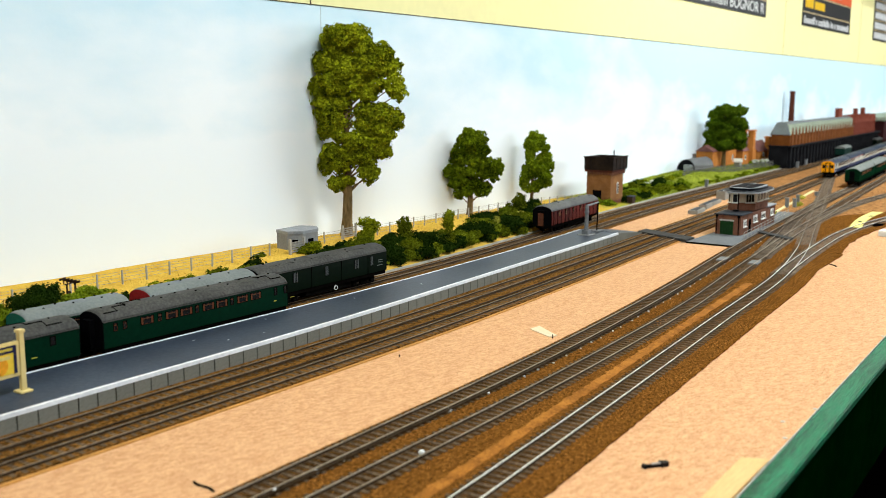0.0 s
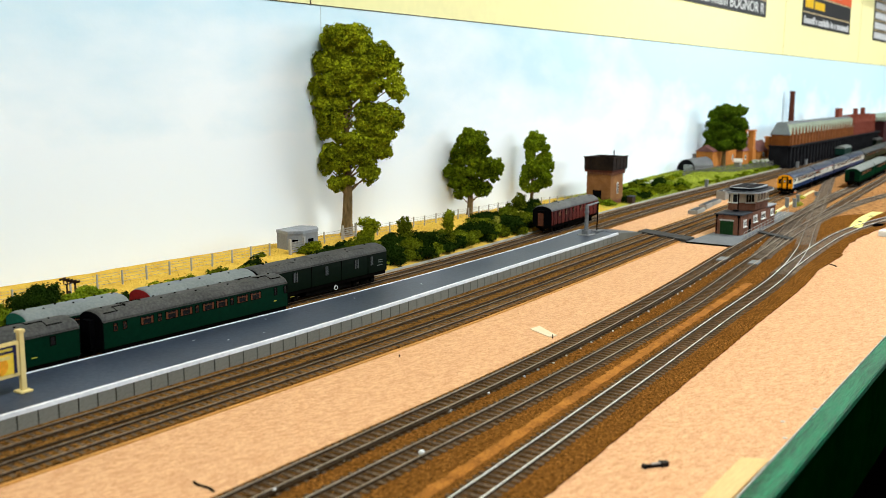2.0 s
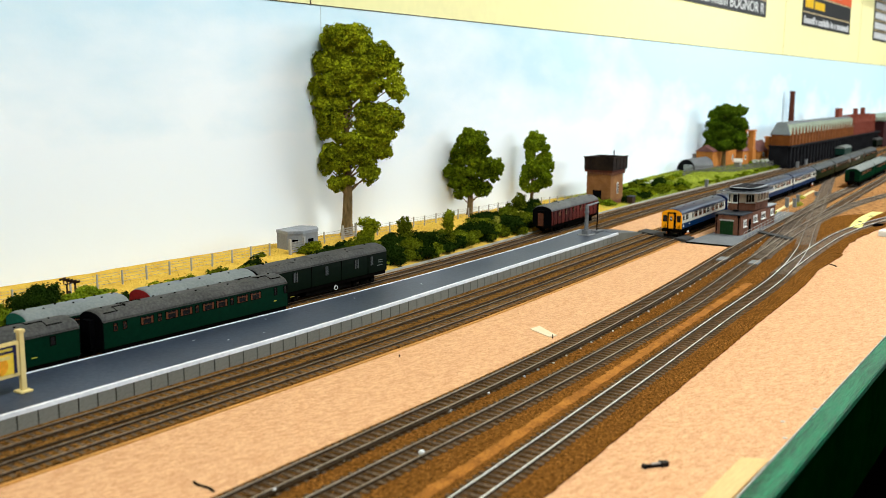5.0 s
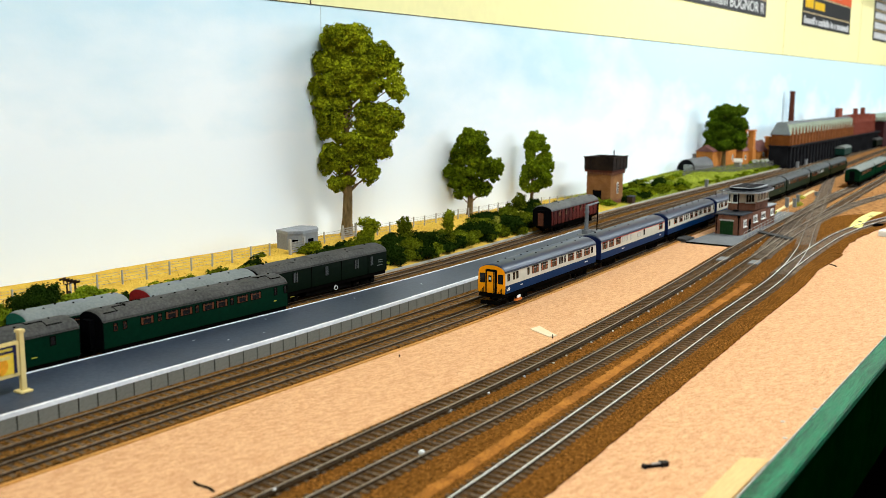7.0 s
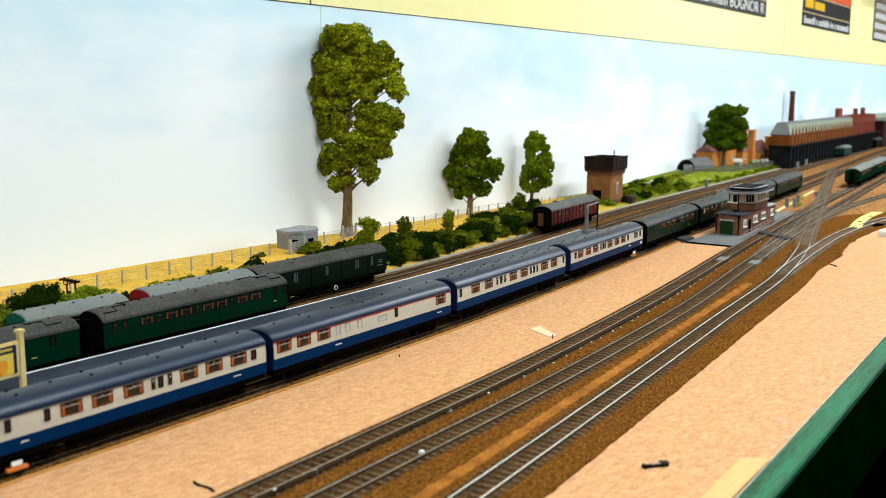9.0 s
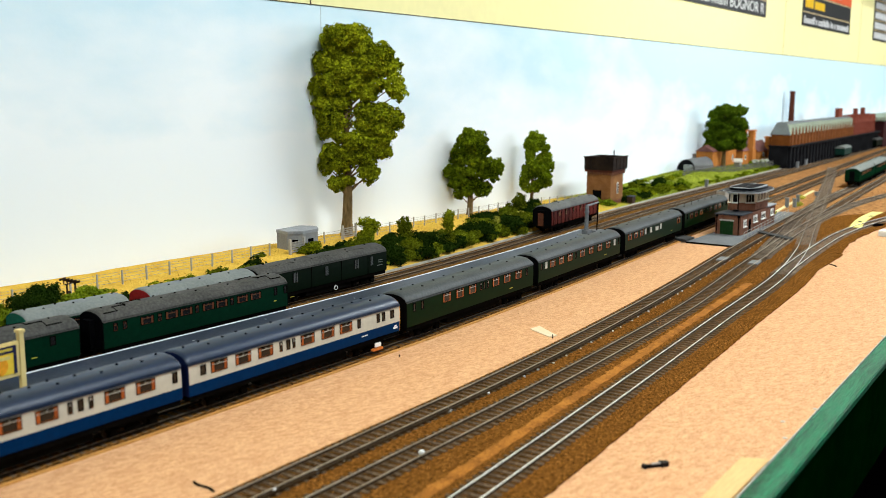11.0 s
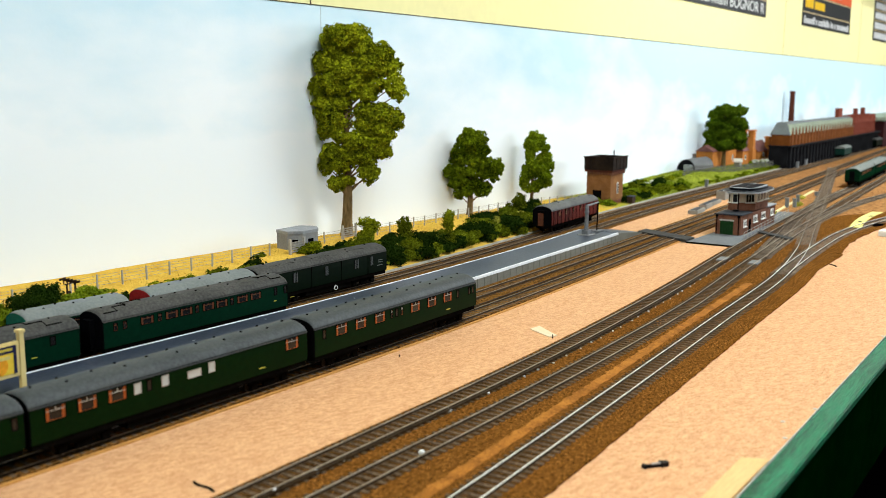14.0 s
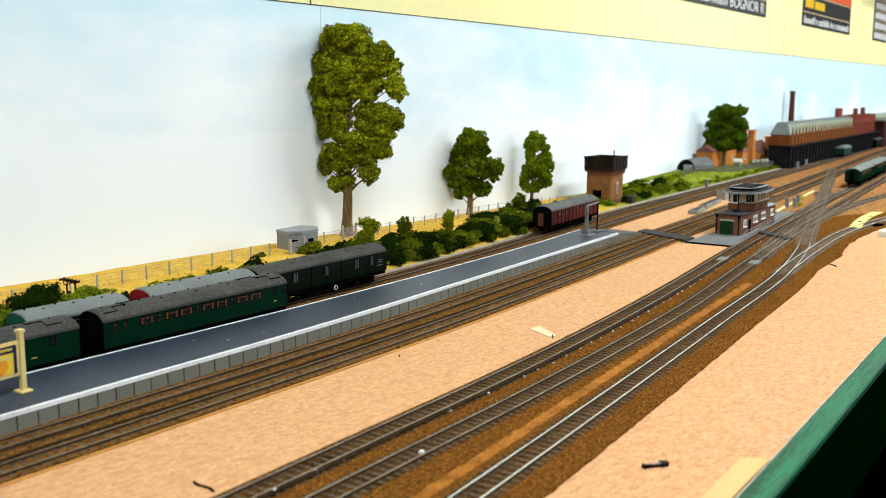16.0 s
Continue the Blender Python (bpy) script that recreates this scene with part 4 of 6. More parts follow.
tree(1.133, .378, .315, .075, .0086,
     [(0.001, 0.310, 0.032, 0.015), (-0.023, 0.303, 0.017, 0.019), (0.021, 0.295, 0.020, 0.018), (0.052, 0.283, 0.018, 0.016), (-0.033, 0.268, 0.019, 0.015), (-0.007, 0.281, 0.020, 0.016), (0.001, 0.260, 0.024, 0.016), (0.038, 0.264, 0.024, 0.016), (0.068, 0.260, 0.015, 0.014), (-0.041, 0.235, 0.015, 0.013), (-0.017, 0.238, 0.022, 0.017), (0.013, 0.236, 0.022, 0.017), (0.042, 0.238, 0.018, 0.015), (0.070, 0.234, 0.017, 0.014), (0.078, 0.222, 0.012, 0.009), (0.030, 0.218, 0.016, 0.010), (-0.031, 0.205, 0.019, 0.015), (-0.007, 0.205, 0.016, 0.012), (-0.019, 0.183, 0.024, 0.018), (-0.029, 0.167, 0.016, 0.014), (0.026, 0.193, 0.018, 0.013), (0.048, 0.189, 0.020, 0.015), (0.071, 0.181, 0.016, 0.015), (0.030, 0.171, 0.019, 0.014), (0.056, 0.163, 0.019, 0.015), (-0.011, 0.155, 0.015, 0.009), (0.017, 0.147, 0.021, 0.015), (0.046, 0.141, 0.020, 0.015), (0.058, 0.128, 0.011, 0.009), (-0.023, 0.126, 0.019, 0.015), (0.001, 0.124, 0.020, 0.012), (-0.031, 0.106, 0.013, 0.011), (-0.011, 0.110, 0.016, 0.011), (0.026, 0.120, 0.019, 0.015), (0.032, 0.096, 0.015, 0.015), (0.043, 0.098, 0.007, 0.006), (-0.014, 0.078, 0.015, 0.011), (-0.001, 0.084, 0.011, 0.007), (-0.023, 0.082, 0.007, 0.006)], 125, .0024, LEAF["oak"],
     "tall olive-green broadleaf model tree with a stout trunk", 11, (.004, 0), (1.23, 1.36))
tree(1.484, .380, .158, .030, .0058,
     [(-0.003, 0.156, 0.014, 0.010), (0.013, 0.150, 0.014, 0.011), (-0.016, 0.144, 0.012, 0.010), (0.003, 0.140, 0.021, 0.012), (0.020, 0.137, 0.012, 0.011), (-0.015, 0.128, 0.017, 0.013), (0.008, 0.125, 0.019, 0.012), (0.025, 0.123, 0.010, 0.009), (-0.030, 0.118, 0.009, 0.008), (-0.018, 0.107, 0.019, 0.012), (0.006, 0.106, 0.017, 0.012), (0.027, 0.099, 0.015, 0.012), (0.046, 0.095, 0.014, 0.012), (0.052, 0.088, 0.008, 0.009), (-0.039, 0.085, 0.013, 0.011), (-0.022, 0.085, 0.017, 0.012), (0.003, 0.085, 0.017, 0.012), (0.025, 0.082, 0.016, 0.011), (0.042, 0.076, 0.012, 0.009), (-0.028, 0.064, 0.014, 0.012), (-0.008, 0.064, 0.017, 0.012), (0.013, 0.059, 0.015, 0.012), (0.028, 0.051, 0.012, 0.011), (-0.023, 0.042, 0.012, 0.010), (-0.006, 0.047, 0.014, 0.009), (0.020, 0.044, 0.012, 0.007)], 125, .0024, LEAF["dark"], "rounded deep green model tree behind the fence", 12)
tree(1.714, .380, .150, .030, .0036,
     [(0.001, 0.146, 0.013, 0.010), (0.014, 0.139, 0.011, 0.009), (-0.011, 0.135, 0.010, 0.011), (0.003, 0.127, 0.019, 0.012), (-0.007, 0.112, 0.013, 0.012), (0.024, 0.121, 0.010, 0.009), (0.018, 0.099, 0.015, 0.011), (-0.003, 0.097, 0.014, 0.011), (0.031, 0.102, 0.009, 0.010), (-0.009, 0.078, 0.014, 0.012), (0.014, 0.080, 0.018, 0.011), (0.035, 0.083, 0.010, 0.011), (-0.016, 0.061, 0.013, 0.012), (0.024, 0.062, 0.017, 0.011), (-0.003, 0.066, 0.014, 0.008), (-0.018, 0.049, 0.010, 0.007), (0.014, 0.047, 0.018, 0.009), (0.031, 0.051, 0.010, 0.009), (-0.009, 0.036, 0.011, 0.008), (0.006, 0.039, 0.013, 0.007)], 125, .0024, LEAF["dark"],
     "narrow deep green model tree beside the water tower", 13, (.004, 0))
tree(2.785, .342, .185, .060, .0060,
     [(0.001, 0.170, 0.039, 0.020), (0.038, 0.171, 0.024, 0.018), (-0.029, 0.156, 0.024, 0.020), (-0.026, 0.129, 0.031, 0.024), (0.021, 0.146, 0.030, 0.022), (0.045, 0.129, 0.023, 0.022), (-0.040, 0.095, 0.024, 0.024), (0.001, 0.109, 0.038, 0.024), (0.038, 0.092, 0.028, 0.026), (-0.043, 0.067, 0.019, 0.015), (0.001, 0.072, 0.038, 0.020), (0.042, 0.065, 0.020, 0.015), (-0.019, 0.055, 0.020, 0.009)], 120, .0026, LEAF["deep"], "broad deep green model tree by the brick house", 14, fat=(1.0, 1.0))


def bush(x, y, w, h, leaf, label, seed, per=110, size=.0016, tall=1, lift=0.0):
    rng = np.random.default_rng(seed)
    z = ground(x, y)
    cl = []
    for i in range(3 + tall * 2):
        a, d = rng.uniform(0, 6.28), rng.uniform(.1, .6)
        u = h * (.28 + .55 * (i / (2 + tall * 2)) if tall > 1 else rng.uniform(.2, .6))
        cl.append(((math.cos(a) * d * w * (.5 if tall > 1 else 1), math.sin(a) * d * w * .6, u), (w * rng.uniform(.45, .7), w * rng.uniform(.4, .6), h * (.22 if tall > 1 else rng.uniform(.32, .45)))))
    t = thing("bush", pose(x, y, z - .002 + lift), label, "bush", "bushes on the bank")
    bm = bmesh.new()
    for k in range(3):
        cyl(bm, rng.uniform(-.1, .1) * w, rng.uniform(-.1, .1) * w, 0, h * .55, .0011, .0005, 6)
    part("stem", bm, BARK, t)
    o = new("foliage", leaf_mesh("foliage", cl, per, size, leaf, rng, .404, (x, y, z)))
    o.parent = t
    return t


B = "dense dark green scrub bush on the bank"
k = 40
for x, y, w, h, lf, tall in [(1.02, .262, .026, .030, "bush", 1), (1.07, .258, .026, .026, "darkbush", 1), (1.12, .262, .028, .028, "bush", 1), (1.17, .262, .030, .026, "darkbush", 1), (1.22, .265, .026, .022, "bush", 1),
                             (1.27, .266, .026, .020, "bush", 1), (1.32, .27, .030, .024, "darkbush", 1), (1.37, .272, .032, .026, "bush", 1), (1.42, .275, .032, .024, "darkbush", 1), (1.47, .280, .034, .026, "bush", 1), (1.53, .285, .034, .026, "darkbush", 1),
                             (1.58, .288, .032, .024, "bush", 1), (1.10, .280, .026, .026, "darkbush", 1), (1.05, .275, .028, .026, "bush", 1), (1.40, .295, .030, .022, "darkbush", 1), (1.48, .30, .030, .024, "bush", 1), (1.56, .305, .030, .024, "darkbush", 1), (1.44, .31, .026, .020, "darkbush", 1), (1.52, .315, .026, .022, "bush", 1), (1.60, .32, .026, .020, "darkbush", 1),
                             (1.07, .285, .022, .050, "oak", 2), (1.155, .285, .018, .042, "bush", 2), (1.285, .29, .016, .038, "oak", 2), (1.535, .305, .022, .040, "bush", 2), (1.68, .29, .03, .026, "darkbush", 1), (1.75, .30, .03, .024, "bush", 1), (1.83, .30, .026, .02, "bush", 1), (1.90, .295, .02, .014, "lime", 1), (2.02, .300, .030, .026, "bush", 1), (2.08, .315, .034, .030, "lime", 1), (2.14, .33, .034, .028, "bush", 1), (2.20, .345, .03, .022, "lime", 1),
                             (.985, .318, .024, .018, "oak", 1), (1.04, .312, .014, .010, "darkbush", 1), (1.00, .295, .026, .012, "darkbush", 1), (.905, .338, .009, .008, "bush", 1),
                             (.46, .275, .036, .040, "lime", 1), (.50, .285, .036, .036, "lime", 1), (.545, .290, .036, .034, "darkbush", 1), (.565, .300, .030, .042, "darkbush", 1), (.59, .285, .034, .030, "lime", 1), (.615, .30, .026, .026, "lime", 1), (.65, .285, .024, .022, "darkbush", 1),
                             (.685, .27, .030, .034, "oak", 1), (.72, .275, .026, .028, "oak", 1), (.78, .265, .028, .030, "bush", 1), (.82, .27, .026, .032, "bush", 1), (.84, .28, .020, .034, "darkbush", 1), (.79, .29, .022, .02, "bush", 1)]:
    k += 1
    big = 1.45 if x > .95 and tall == 1 and y < .30 else 1.1
    bush(x, y, w * big, h * (1.15 if big > 1.2 else 1), LEAF[lf], {"lime": "light yellow-green scrub bush on the bank", "oak": "olive green leafy bush on the bank"}.get(lf, B), k, tall=tall)
rr = random.Random(5)
for i in range(26):
    x = .995 + i * .0245 + rr.uniform(-.006, .006)
    k += 1
    bush(x, edge_y(x) + rr.uniform(.012, .024), rr.uniform(.024, .034), rr.uniform(.014, .024), LEAF[rr.choice(["bush", "darkbush", "darkbush"])], "low dark green undergrowth beside the rear track", k, per=80)
for i in range(24):
    x = 1.985 + i * .014 + rr.uniform(-.006, .006)
    k += 1
    bush(x, rr.uniform(.285, .365), rr.uniform(.022, .032), rr.uniform(.016, .024), LEAF[rr.choice(["bush", "oak", "darkbush"])], "dark green scrub bush beside the water tower", k, per=70)
for i in range(46):
    x = 1.97 + i * .028 + rr.uniform(-.01, .01)
    far = x > 2.45
    y = edge_y(x) + rr.uniform(.006, .020) if far else rr.uniform(.285, .36)
    k += 1
    bush(x, y, rr.uniform(.010, .016) if far else rr.uniform(.014, .026), rr.uniform(.005, .010) if far else rr.uniform(.010, .020), LEAF[rr.choice(["lime", "lime", "bush", "oak"])], "small light green shrub on the meadow bank", k, per=30, size=.0024)
for x, y in [(1.06, .262), (1.10, .255), (1.21, .262), (1.34, .268), (1.40, .272), (1.46, .278), (1.50, .285)]:
    k += 1
    bush(x, y, .014, .018, LEAF["yellowy"], "small yellow-flowering bush on the bank", k, per=6, size=.0014, lift=.008)

# ---------------------------------------------------------------- fences
POST = mat("concrete_post", (.36, .34, .30), .8, .2, 400, 60, .3)
WIRE = mat("fence_wire", (.30, .29, .27), .6, .2, 400, 60, .1)
OLDWOOD = mat("weathered_wood", (.25, .235, .20), .85, .25, 300, 40, .3, stretch=(1, 1, .3))
GREYWOOD = mat("grey_fence_wood", (.13, .125, .115), .85, .25, 300, 40, .3)


def wire_fence(x0, x1, step, yf, label, h=.0165):
    t = thing("fence", pose(0, 0, 0), label, "fence")
    q = box(-.0009, .0009, -.0009, .0009, -.003, h, .0002)
    me = finish("post", q, POST)
    xs = []
    x = x0
    while x < x1:
        share("post", me, t, pose(x, yf(x), ground(x, yf(x)), rr.uniform(-2, 2), rr.uniform(-2, 2), 0))
        xs.append(x)
        x += step
    for hh in (.004, .008, .012, .015):
        bm = bmesh.new()
        prev = None
        for x in xs:
            y, w = yf(x), .00016
            z = ground(x, y) + hh
            cur = [bm.verts.new(c) for c in ((x, y - w, z - w), (x, y + w, z - w), (x, y + w, z + w), (x, y - w, z + w))]
            for k in range(4 if prev else 0):
                bm.faces.new((prev[k], prev[(k + 1) % 4], cur[(k + 1) % 4], cur[k]))
            prev = cur
        part("wire", bm, WIRE, t)
    return t


wire_fence(.42, .93, .0335, lambda x: .335, "wire fence on pale concrete posts along the straw bank")
wire_fence(1.0, 1.09, .042, lambda x: .343, "wire fence on pale concrete posts behind the pillbox")
wire_fence(1.125, 1.9, .0335, lambda x: .345 if x > 1.3 else .335 + .01 * (x - 1.1) / .2, "wire fence on pale concrete posts along the straw bank")


def field_gate(x, y, label, w=.030, h=.015):
    t = thing("field_gate", pose(x, y, ground(x, y), 0, 0, 4), label, "gate", "field gates")
    for s in (-1, 1):
        part("gate_post", box(s * w / 2 - .0016, s * w / 2 + .0016, -.0016, .0016, -.004, h + .005, .0003), POST, t)
    for i in range(5):
        part("bar", box(-w / 2, w / 2, -.0006, .0006, .0015 + i * .0031, .0030 + i * .0031), OLDWOOD, t)
    b = box(-w * .48, w * .48, -.0009, -.0003, -.0007, .0007)
    bmesh.ops.transform(b, matrix=pose(0, 0, .0085, 0, math.degrees(math.atan2(.011, w)), 0), verts=b.verts[:])
    part("brace", b, OLDWOOD, t)


field_gate(.962, .322, "weathered five-bar field gate beside the pillbox")
field_gate(1.108, .352, "weathered five-bar field gate under the tall tree", .034)

paling = thing("paling_fence", pose(0, 0, 0), "grey wooden paling fence along the meadow", "fence")
PALE_Y = field([(2.40, .336), (2.76, .302), (3.30, .299)])
me = finish("pale", box(-.0013, .0013, -.0006, .0006, -.004, .0175), GREYWOOD)
x = 2.44
while x < 3.28:
    share("pale", me, paling, pose(x, PALE_Y(x), ground(x, PALE_Y(x)), rr.uniform(-2, 2), rr.uniform(-4, 4), 0))
    x += .0095
for hh in (.005, .0125):
    bm = bmesh.new()
    for i in range(24):
        a, b2 = 2.44 + i * .035, 2.44 + (i + 1) * .035
        ya, yb = PALE_Y(a) + .0013, PALE_Y(b2) + .0013
        vs = bm_box(bm, 0, .0352, -.0006, .0006, -.0005, .0005)
        m = Matrix.Translation((a, ya, ground(a, ya) + hh)) @ (Vector((b2, yb, ground(b2, yb))) - Vector((a, ya, ground(a, ya)))).to_track_quat("X", "Z").to_matrix().to_4x4()
        for v in vs:
            v.co = m @ v.co
    part("fence_rail", bm, GREYWOOD, paling)


# ---------------------------------------------------------------- standing stock
def stand(t, line, x, z=0.0):
    t.matrix_world = pose(x, line(x), z, 0, 0, heading(line, x, .08))
    return t


STOCK = "standing coaches"
EP = [("Q", .012), ("Q", .022), ("P", .046), ("Q", .060), ("P", .074), ("P", .091), ("Q", .104), ("P", .118), ("P", .135), ("Q", .148), ("P", .162), ("P", .180), ("D", .208), ("D", .222)]
yel = [(.205, .209, .0235, .0008, YELMARK), (.229, .235, .0235, .0008, YELMARK)]
stand(coach("green_coach", .225, EP, "teal-green suburban coach with weathered grey roof beside the platform", MALACHITE, MALACHITE, BROWNROOF, ENDBLACK, STOCK, vents=11, marks=yel), LINE_B1, .6395)
stand(coach("green_coach", .241, [("P", .12), ("P", .15), ("P", .181), ("S", .216)], "teal-green suburban coach with patched grey roof beside the platform", MALACHITE, MALACHITE, BROWNROOF, ENDBLACK, STOCK, vents=7, marks=[(.196, .201, .0225, .0008, YELMARK)]), LINE_B1, .3825)
stand(coach("parked_coach", .138, EP[:9], "coach with pale grey ribbed roof and red end", MALACHITE, MALACHITE, PALEROOF, REDEND, STOCK, vents=7, corridor=False), LINE_B2, .684)
stand(coach("parked_coach", 0.105, EP[:6], "coach with pale grey roof and teal end", MALACHITE, MALACHITE, PALEROOF, TEALEND, STOCK, vents=7, corridor=False), LINE_B2, 0.5373)
# pipe runs on the roofs beside the platform
for ob in [o for o in bpy.data.objects if o.parent is None and o.name.startswith("green_coach")][:2]:
    for k, xs in ((-1, .10), (1, .085)):
        bm = bmesh.new()
        zr = lambda y: float(np.interp(abs(y), [0, .007, .0115, .015], [.0492, .0484, .0467, .0442]))
        way = [(k * .108, -.012), (k * .094, -.012), (k * .094, -.004), (k * .080, -.004), (k * .080, .005), (k * .060, .005)]
        for (ax, ay), (bx, by) in zip(way, way[1:]):
            p0, p1 = Vector((ax, ay, zr(ay))), Vector((bx, by, zr(by)))
            vs = bm_box(bm, 0, (p1 - p0).length + .0004, -.0004, .0004, -.0004, .0005)
            mm = Matrix.Translation(p0) @ (p1 - p0).to_track_quat("X", "Z").to_matrix().to_4x4()
            for v in vs:
                v.co = mm @ v.co
        part("roof_conduit", bm, UNDER, ob)
DULLMARK = mat("faded_white_marking", (.13, .14, .13), .6, .1)
van = stand(coach("parcels_van", .222, [], "dark green parcels van with barred windows on the rear track", VANGREEN, VANGREEN, BROWNROOF, ENDBLACK, STOCK, vents=5, category="railway van", marks=[(.205, .214, .0300, .0007, DULLMARK), (.205, .214, .0275, .0007, DULLMARK), (.203, .214, .0235, .0007, DULLMARK)]), LINE_B2, .868)
for px, w in ((.055, .0085), (.108, .006), (.163, .0085), (.192, .006)):
    o = part("barred_window", box(-w / 2, w / 2, -.0003, .0003, -.0055, .0055), GLASS, van)
    o.matrix_basis = pose(-.111 + px, -.0181, .031)
    for i in range(3):
        part("bar", box(-w / 2 + w * (.22 + .28 * i) - .0004, -w / 2 + w * (.22 + .28 * i) + .0004, -.0006, -.0003, -.0055, .0055), mat("dull_window_bar", (.10, .11, .11), .6, .2), o)
for px in (.03, .082, .135, .185):
    part("door_line", box(-.111 + px - .0003, -.111 + px + .0003, -.01835, -.0178, .014, .039), UNDER, van)
bm = bmesh.new()
cyl(bm, 0, 0, -.0004, .0004, .0030, n=16, axis="y")
o = part("hand_wheel", bm, WHITEMARK, van, "white ring on the underframe")
o.matrix_basis = pose(-.111 + .125, -.0172, .0075)
bm = bmesh.new()
cyl(bm, 0, 0, -.0006, .0005, .0019, n=16, axis="y")
part("hub", bm, UNDER, o)
for px in (.045, .105, .17):
    bm = bmesh.new()
    for i in range(8):
        a0, a1 = radians(40 + i * 12.5), radians(40 + (i + 1) * 12.5)
        vs = bm_box(bm, px - .111 + .022 * math.cos(a0) - .0004, px - .111 + .022 * math.cos(a1) + .0004, -.0110 - .0 , -.0098, .0468, .0474)
        for v in vs:
            v.co.y += .006 * (math.sin((a0 + a1) / 2) - .6)
            v.co.z += .0012 * (math.sin((a0 + a1) / 2) - .8)
    part("roof_strip", bm, UNDER, van)

red = stand(coach("luggage_van", .212, [], "weathered maroon luggage van with shade painted on its ends on the rear track", MAROON, MAROON, mat("luggage_van_roof", (.12, .12, .115), .62, .25, 400, 30, .15, spec=.03), ENDBLACK, STOCK, vents=6, category="railway van"), LINE_B2, 1.568)
for i in range(13):
    px = -.098 + i * .0163
    part("door_line", box(px - .0003, px + .0003, -.0184, -.0178, .0135, .0392), UNDER, red)
for px in (-.075, -.045, -.012, .02, .05, .082):
    o = part("window", box(-.0022, .0022, -.0003, .0003, -.0045, .0045), GLASS, red)
    o.matrix_basis = pose(px, -.0181, .0335)
part("corridor_door", box(-.1125, -.1105, -.005, .005, .014, .036), mat("rust_brown_door", (.09, .03, .015), .6, .3), red, "brown end door")
stand(coach("green_coach", .26, EP, "green coach with pale grey roof in the sidings", mat("mid_coach_green", (.003, .020, .008), .8, .15, spec=0), MATS["mid_coach_green"], mat("light_coach_roof", (.17, .185, .17), .75, .15, 400, 25, .1, spec=0), MATS["mid_coach_green"], STOCK, vents=5), LINE_S1, 2.770)
stand(coach("green_coach", .26, EP, "green coach with pale grey roof in the far sidings", MATS["mid_coach_green"], MATS["mid_coach_green"], MATS["light_coach_roof"], MATS["mid_coach_green"], STOCK, vents=5), LINE_S1, 3.040)


def wagon(x, line, L, colour, roofc, label):
    t = thing("goods_wagon", pose(0, 0, 0), label, "railway wagon", "goods wagons")
    part("body", box(-L / 2, L / 2, -.0165, .0165, .010, .034, .0006), colour, t)
    part("roof", roof_bm(-L / 2 - .001, L / 2 + .001), roofc, t).matrix_basis = pose(0, 0, -.0065)
    part("underframe", box(-L / 2, L / 2, -.014, .014, .0055, .010), UNDER, t)
    for k in (-1, 1):
        wheelset(t, k * L * .3)
    stand(t, line, x)


wagon(3.83, LINE_B1, .13, mat("teal_wagon", (.006, .03, .022), .5, .2), MATS["light_coach_roof"], "teal covered wagon with pale roof by the viaduct")
wagon(4.55, LINE_B1, .16, VANGREEN, BROWNROOF, "dark covered wagon near the far building")

# ---------------------------------------------------------------- buildings
BRICK = mat("orange_red_brick", (.10, .036, .020), .85, .3, 900, 60, .5, col2=(.23, .105, .065))
TOWERBRICK = mat("tan_brown_brick", (.14, .055, .018), .85, .25, 900, 40, .5, col2=(.30, .145, .055))
ORANGEBRICK = mat("orange_brick", (.36, .115, .018), .85, .25, 700, 40, .3, col2=(.56, .215, .05))
TANKBLACK = mat("rusty_black_tank", (.008, .005, .004), .75, .4, 400, 50, .4, col2=(.028, .018, .012))
SLATE = mat("slate_grey", (.035, .038, .045), .55, .2, 400, 50, .2)
LEADROOF = mat("grey_flat_roof", (.23, .24, .25), .6, .15, 400, 50, .2, col2=(.33, .34, .35))
DARKROOF = mat("roof_light_black", (.006, .0065, .009), .6, .3, 300, 50, .1, spec=.03)
STONE = mat("pale_stone", (.40, .39, .35), .8, .15, 500, 50, .3)
CREAMSTONE = mat("cream_render", (.64, .60, .50), .8, .15, 500, 50, .2)
WHITEFRAME = mat("white_window_paint", (.72, .71, .66), .5, .06, 300, 50, .05)
DOORGREEN = mat("dark_green_door", (.010, .035, .010), .5, .2, 300, 60, .1)
CONCRETE = mat("grey_concrete", (.19, .19, .19), .85, .15, 500, 40, .4, col2=(.29, .29, .285))
VIADUCT = mat("soot_black_brick", (.004, .004, .0045), .85, .4, 600, 50, .3, col2=(.014, .014, .016))
FACTORY = mat("brown_orange_brick", (.11, .032, .006), .85, .25, 600, 40, .3, col2=(.20, .065, .014))
REDFACT = mat("pinkish_red_brick", (.14, .030, .018), .85, .25, 600, 40, .3, col2=(.24, .065, .04))
GREENROOF = mat("pale_green_roof", (.33, .38, .29), .6, .15, 400, 40, .2)
ROOFTILE = mat("purple_brown_tile", (.12, .05, .045), .75, .3, 600, 40, .3, col2=(.22, .10, .085))
CHIMBRICK = mat("dark_red_brick", (.10, .030, .018), .85, .3, 700, 60, .3)


def prism(pts, z0, z1):
    """A solid on a plan polygon."""
    bm = bmesh.new()
    lo, hi = [bm.verts.new((x, y, z0)) for x, y in pts], [bm.verts.new((x, y, z1)) for x, y in pts]
    n = len(pts)
    for i in range(n):
        j = (i + 1) % n
        bm.faces.new((lo[i], lo[j], hi[j], hi[i]))
    bm.faces.new(lo[::-1])
    bm.faces.new(hi)
    return bm


